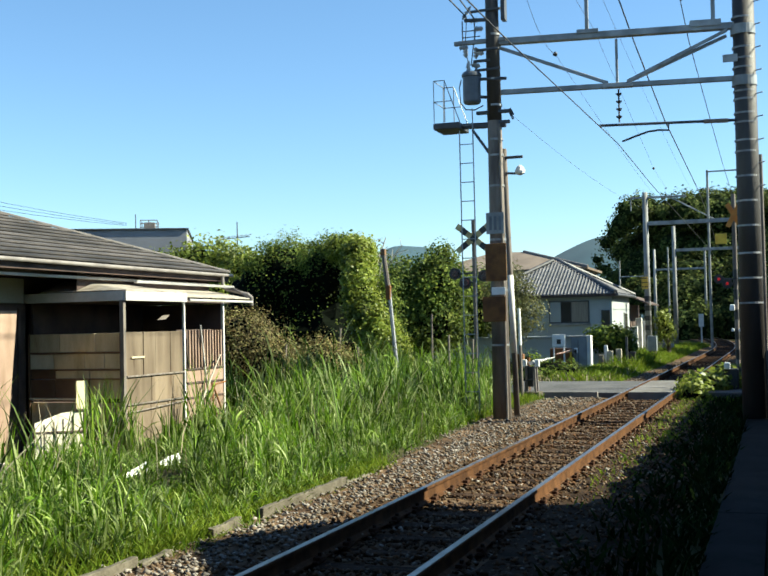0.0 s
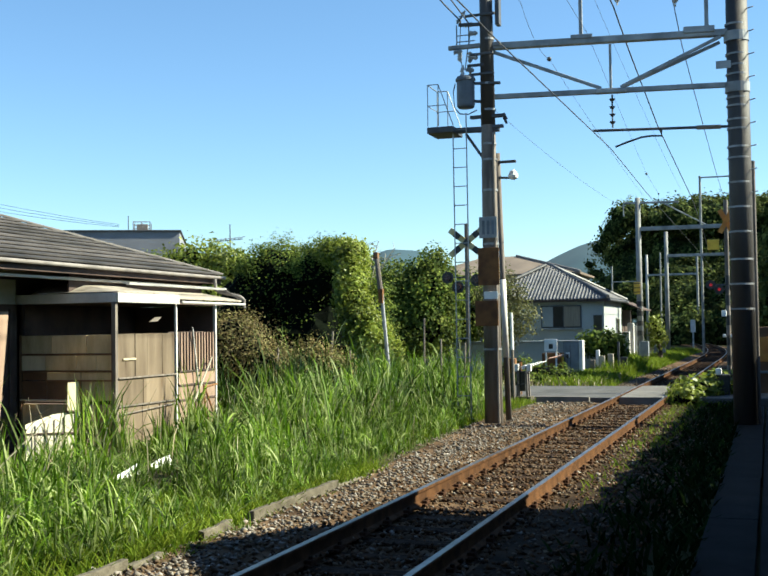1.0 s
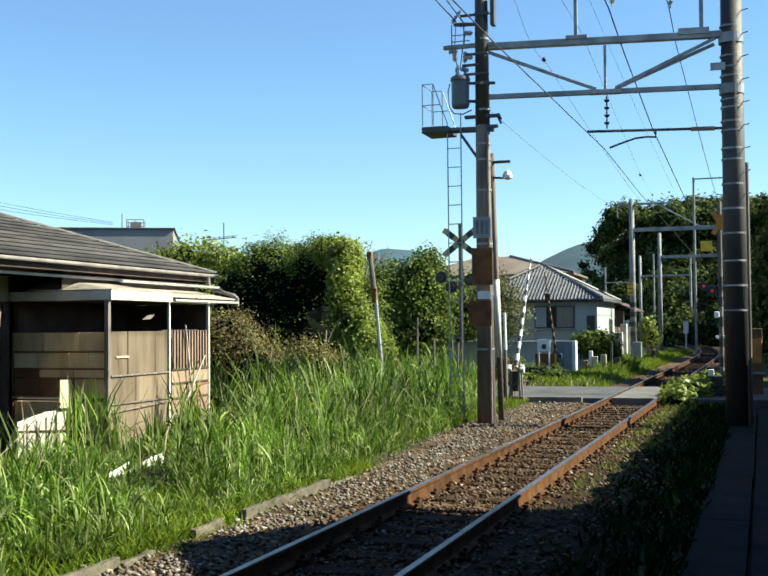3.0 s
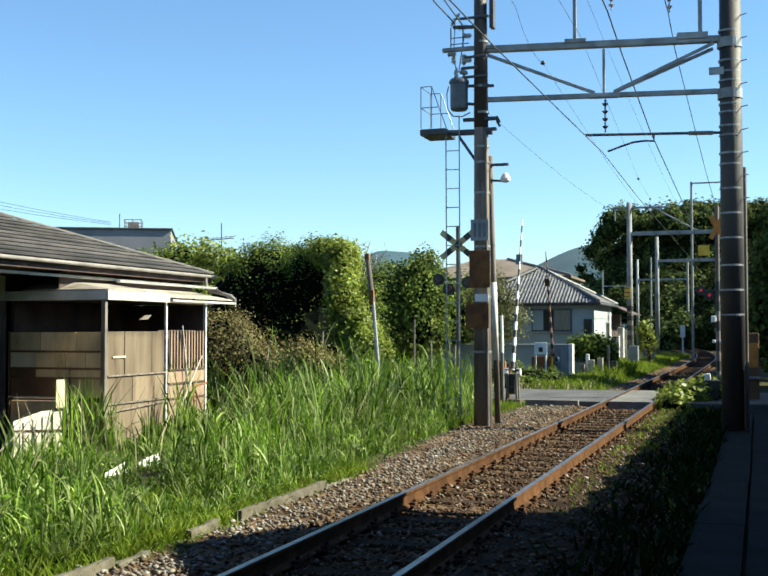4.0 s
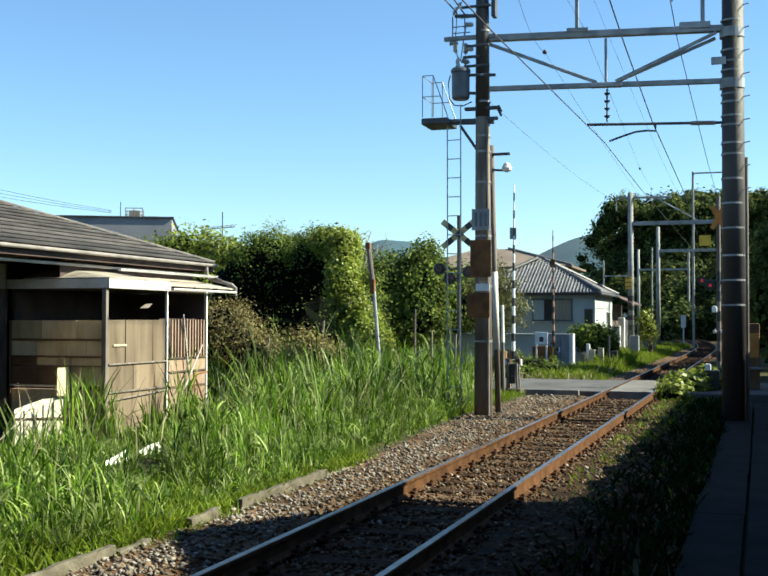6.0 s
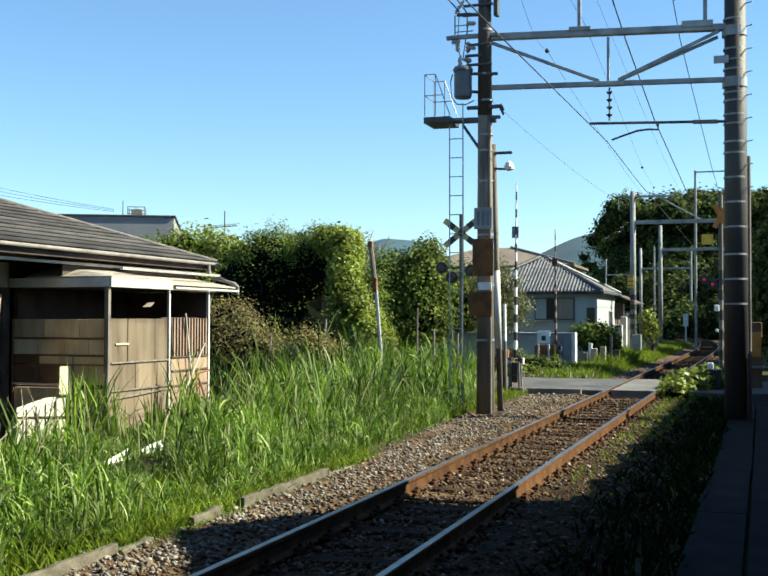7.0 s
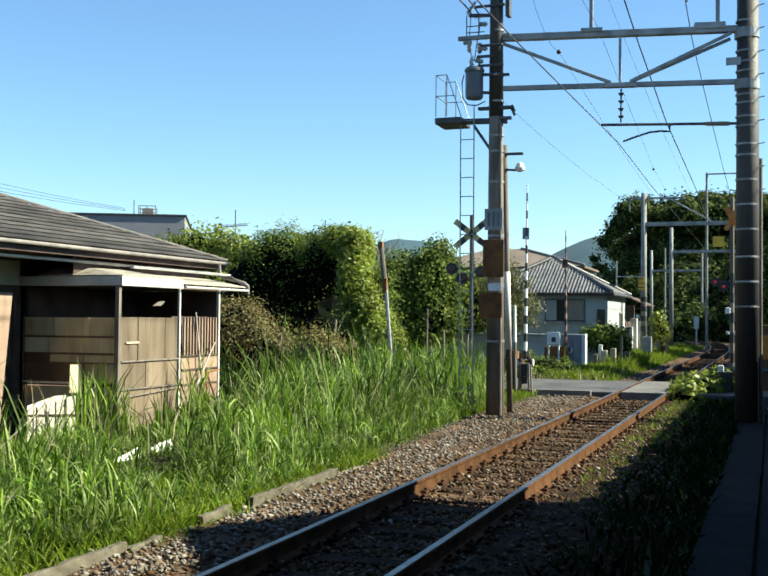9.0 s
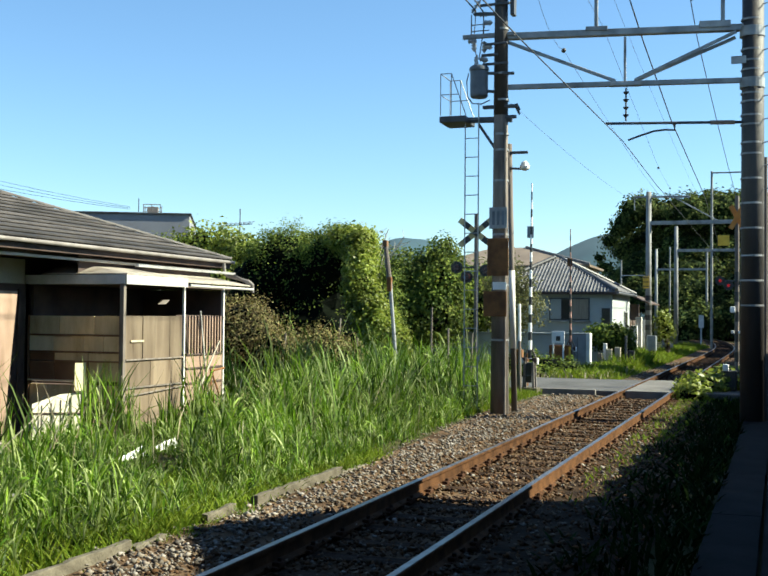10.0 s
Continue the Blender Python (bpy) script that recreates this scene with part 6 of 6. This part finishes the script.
    tree("small_tree", "thin olive-green tree behind the pole", [(-10.0, 42, 3.3, 0.7, 0.7, 0.8), (-9.2, 42, 2.9, 0.5, 0.6, 0.7), (-9.0, 42, 2.2, 0.55, 0.6, 0.6), (-9.6, 42, 2.2, 0.8, 0.7, 1.0)], "olive", 760, 9, 0.07, 0.15, (-9.9, 42), 10, 0)
    tree("garden_shrub", "dark green garden shrub by the wall", [(-5.85, 43.4, 1.1, 0.55, 0.5, 0.42), (-6.45, 43.5, 1.2, 0.5, 0.5, 0.38), (-5.6, 43.5, 0.7, 0.35, 0.4, 0.4)], "leaf", 420, 9, 0.1, 0.1, (-5.8, 43.5), 11, 0.8, category="shrub")
    tree("garden_shrub", "low dark shrub beside the lane", [(-6.9, 35.6, 0.25, 0.7, 0.5, 0.35), (-7.6, 35.8, 0.35, 0.6, 0.5, 0.45), (-6.3, 35.2, 0.15, 0.5, 0.5, 0.3), (-8.3, 35.6, 0.3, 0.6, 0.5, 0.4), (-7.1, 34.6, 0.1, 0.6, 0.4, 0.28)], "leaf", 620, 9, 0.06, 0.08, (-7.2, 35.6), 12, 0.8, category="shrub")
    tree("yellow_shrub", "small yellow-green shrub by the line", [(-5.5, 58, 1.75, 0.3, 0.3, 0.45), (-5.35, 58, 1.2, 0.35, 0.35, 0.5)], "vine", 150, 8, 0.09, 0.1, (-5.3, 58), 13, 0.6, category="shrub")
    tree("hedge_clump", "bright green clump of weeds beside the crossing", [(-1.75, 28.2, 0.2, 0.55, 0.7, 0.3), (-1.3, 29, 0.25, 0.5, 0.8, 0.35), (-1.9, 27.0, 0.1, 0.35, 0.5, 0.25)], "vine", 300, 8, 0.1, 0.08, (-1.6, 28.3), 14, 0.8, category="shrub")
    tree("roadside_tree", "dark green tree beyond the crossing", [(1.8, 46, 4.5, 1.8, 1.6, 2.0), (1.2, 46, 2.5, 1.6, 1.6, 2.0), (2.4, 47, 6.0, 1.6, 1.5, 1.6)], "forest", 1100, 9, 0.2, 0.24, (2.0, 46.5), 15, 0.8)
    # Out of view; added and raised to cast the shadow band across the track.
    tree("roadside_tree", "unseen round tree, added to shade the track past the lane", [(3.2, 39, 3.0, 1.4, 1.5, 1.5), (2.9, 40.5, 2.2, 1.3, 1.4, 1.6), (3.6, 38, 4.4, 1.4, 1.4, 1.3), (3.8, 40, 5.6, 1.3, 1.6, 1.2), (4.1, 40.6, 6.9, 1.4, 1.5, 1.3), (4.6, 41, 8.2, 1.3, 1.4, 1.2)], "forest", 1600, 9, 0.12, 0.2, (3.2, 39.3), 16, 0.8)
    # wooded hill
    rng = np.random.default_rng(21)
    blobs = []
    for k in range(210):
        u, s = rng.random(), rng.random() ** 0.8
        x = -18.6 + 42.4 * u
        top = min(15.4, 7.6 + 1.45 * (x + 18.6)) if x < -13.2 else 15.6 + 0.5 * math.sin(x * 0.6)
        r = min(rng.uniform(1.5, 3.3), 0.7 + 0.35 * (x + 18.6))
        z = 0.8 + (top - r * 0.9) * s
        y = 112 + 24 * s + rng.uniform(-3, 3)
        k = y / 125
        blobs.append((x * k, y, 1.82 + (z - 1.82) * k, r * 1.2, r, r * 0.8))
    for j in range(33):
        x = -18.8 + 1.1 * j
        top = min(15.1, 9.3 + 1.4 * (x + 18.8)) + 0.35 * math.sin(x * 1.7)
        r = min(1.9, 0.65 + 0.24 * (x + 18.8)) * rng.uniform(0.75, 1.2)
        blobs.append((x, 125 + rng.uniform(-2, 2), top - r * 0.9, r * 1.1, r, r * 0.9))
    # Trees right of the line, added mostly for the shade they throw on it.
    for k in range(26):
        r = rng.uniform(1.3, 2.2)
        blobs.append((rng.uniform(3.5, 8), 44 + k * 2.6, rng.uniform(1, 5.5), r, r * 1.3, r))
    # unseen taller trees, added outside the bend to shade the far track
    for y, z, off in [(62, 5.5, 6.6), (64, 7.2, 7.6), (67, 5.2, 6.2)] + [(74 + 3 * j, 4.5 + 2.5 * (j % 3), 6.5 + 1.2 * (j % 3)) for j in range(16)]:
        x, yy = track_at(y, off)
        blobs.append((x, yy, z, 1.8, 2.0, 1.9))
    pts, way = crown_points(blobs, 46000, 8, 0.24, rng)
    v, f = leaf_verts(pts, np.full(len(pts), 0.25), rng, way, 1.4, 0.35)
    hill = thing("wooded_hill", (0, 125, 0), "dense dark green wooded hill behind the track", "woods", kind="stuff")
    under(new("foliage", np_mesh("foliage", v, f, "forest")), hill)
    # Dark core behind the leaves, coloured as shaded forest.
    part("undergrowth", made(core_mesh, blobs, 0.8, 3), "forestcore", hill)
    blobs = []
    for k in range(60):
        x = rng.uniform(-46, -14)
        r = rng.uniform(1.5, 2.4)
        blobs.append((x, rng.uniform(72, 84), rng.uniform(0.8, 3.2), r * 1.2, r, r))
    pts, way = crown_points(blobs, 5500, 7, 0.3, rng)
    v, f = leaf_verts(pts, np.full(len(pts), 0.2), rng, way)
    wood = thing("far_woods", (-30, 78, 0), "distant row of green trees", "woods", kind="stuff")
    under(new("foliage", np_mesh("foliage", v, f, "forest")), wood)
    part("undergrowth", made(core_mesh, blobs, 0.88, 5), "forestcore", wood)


def bank_posts():
    p = thing("leaning_post", (-7.2, 22, 0), "leaning old post with a rusty box and rotten top", "post")
    part("shaft", made(rod, (-7.37, 22, 0.0), (-7.575, 22, 2.45), 0.045, 0.04), "steel", p)
    part("upper_shaft", made(rod, (-7.58, 22, 2.42), (-7.69, 22, 3.32), 0.06, 0.05, 10), "pole", p)
    part("box", made(box, -7.64, -7.54, 21.93, 22.04, 2.36, 2.66, 0.02), "rust", p, "rusty box")
    part("top", made(box, -7.75, -7.64, 21.94, 22.06, 3.28, 3.42, 0.025), "brownboard", p)
    for x, y, h, lean in ((-7.0, 23.0, 2.05, 0.02), (-6.7, 23.3, 1.6, 0.0), (-6.4, 24, 1.5, 0.05), (-8.6, 21.5, 1.8, 0.12), (-8.1, 21.6, 1.4, -0.05), (-9.2, 20.2, 1.5, 0.08)):
        solo("stake", made(rod, (x, y, 0), (x + lean, y, h), 0.025, 0.02), "timber", "thin grey wooden stake in the grass", "stake", "stakes in the grass")


ground()
ballast()
railway()
road()
distance()
shadow_casters()
left_pole()
right_pole()
gantry()
gantries()
wires()
near_house()
far_house()
crossing()
bank_posts()
plants()
kerbs()
grass()
stones()


def motions():
    """The two gate arms rise from closed to upright."""
    lift = ((0.0, 0), (1.0, 0.3), (1.25, 4.5), (2.0, 21.5), (2.7, 37), (3.8, 60), (4.2, 68.5), (4.7, 80), (5.0, 85), (5.4, 87.5), (10.0, 87.5))
    for arm, way in ARMS:
        rows = [(min(10.0, t + (0 if way > 0 or t < 0.5 or t > 6 else 0.42 if t < 2.5 else 0.12)), pose(0, 0, 0.86, way * a)) for t, a in lift]
        walk(arm, rows)


motions()
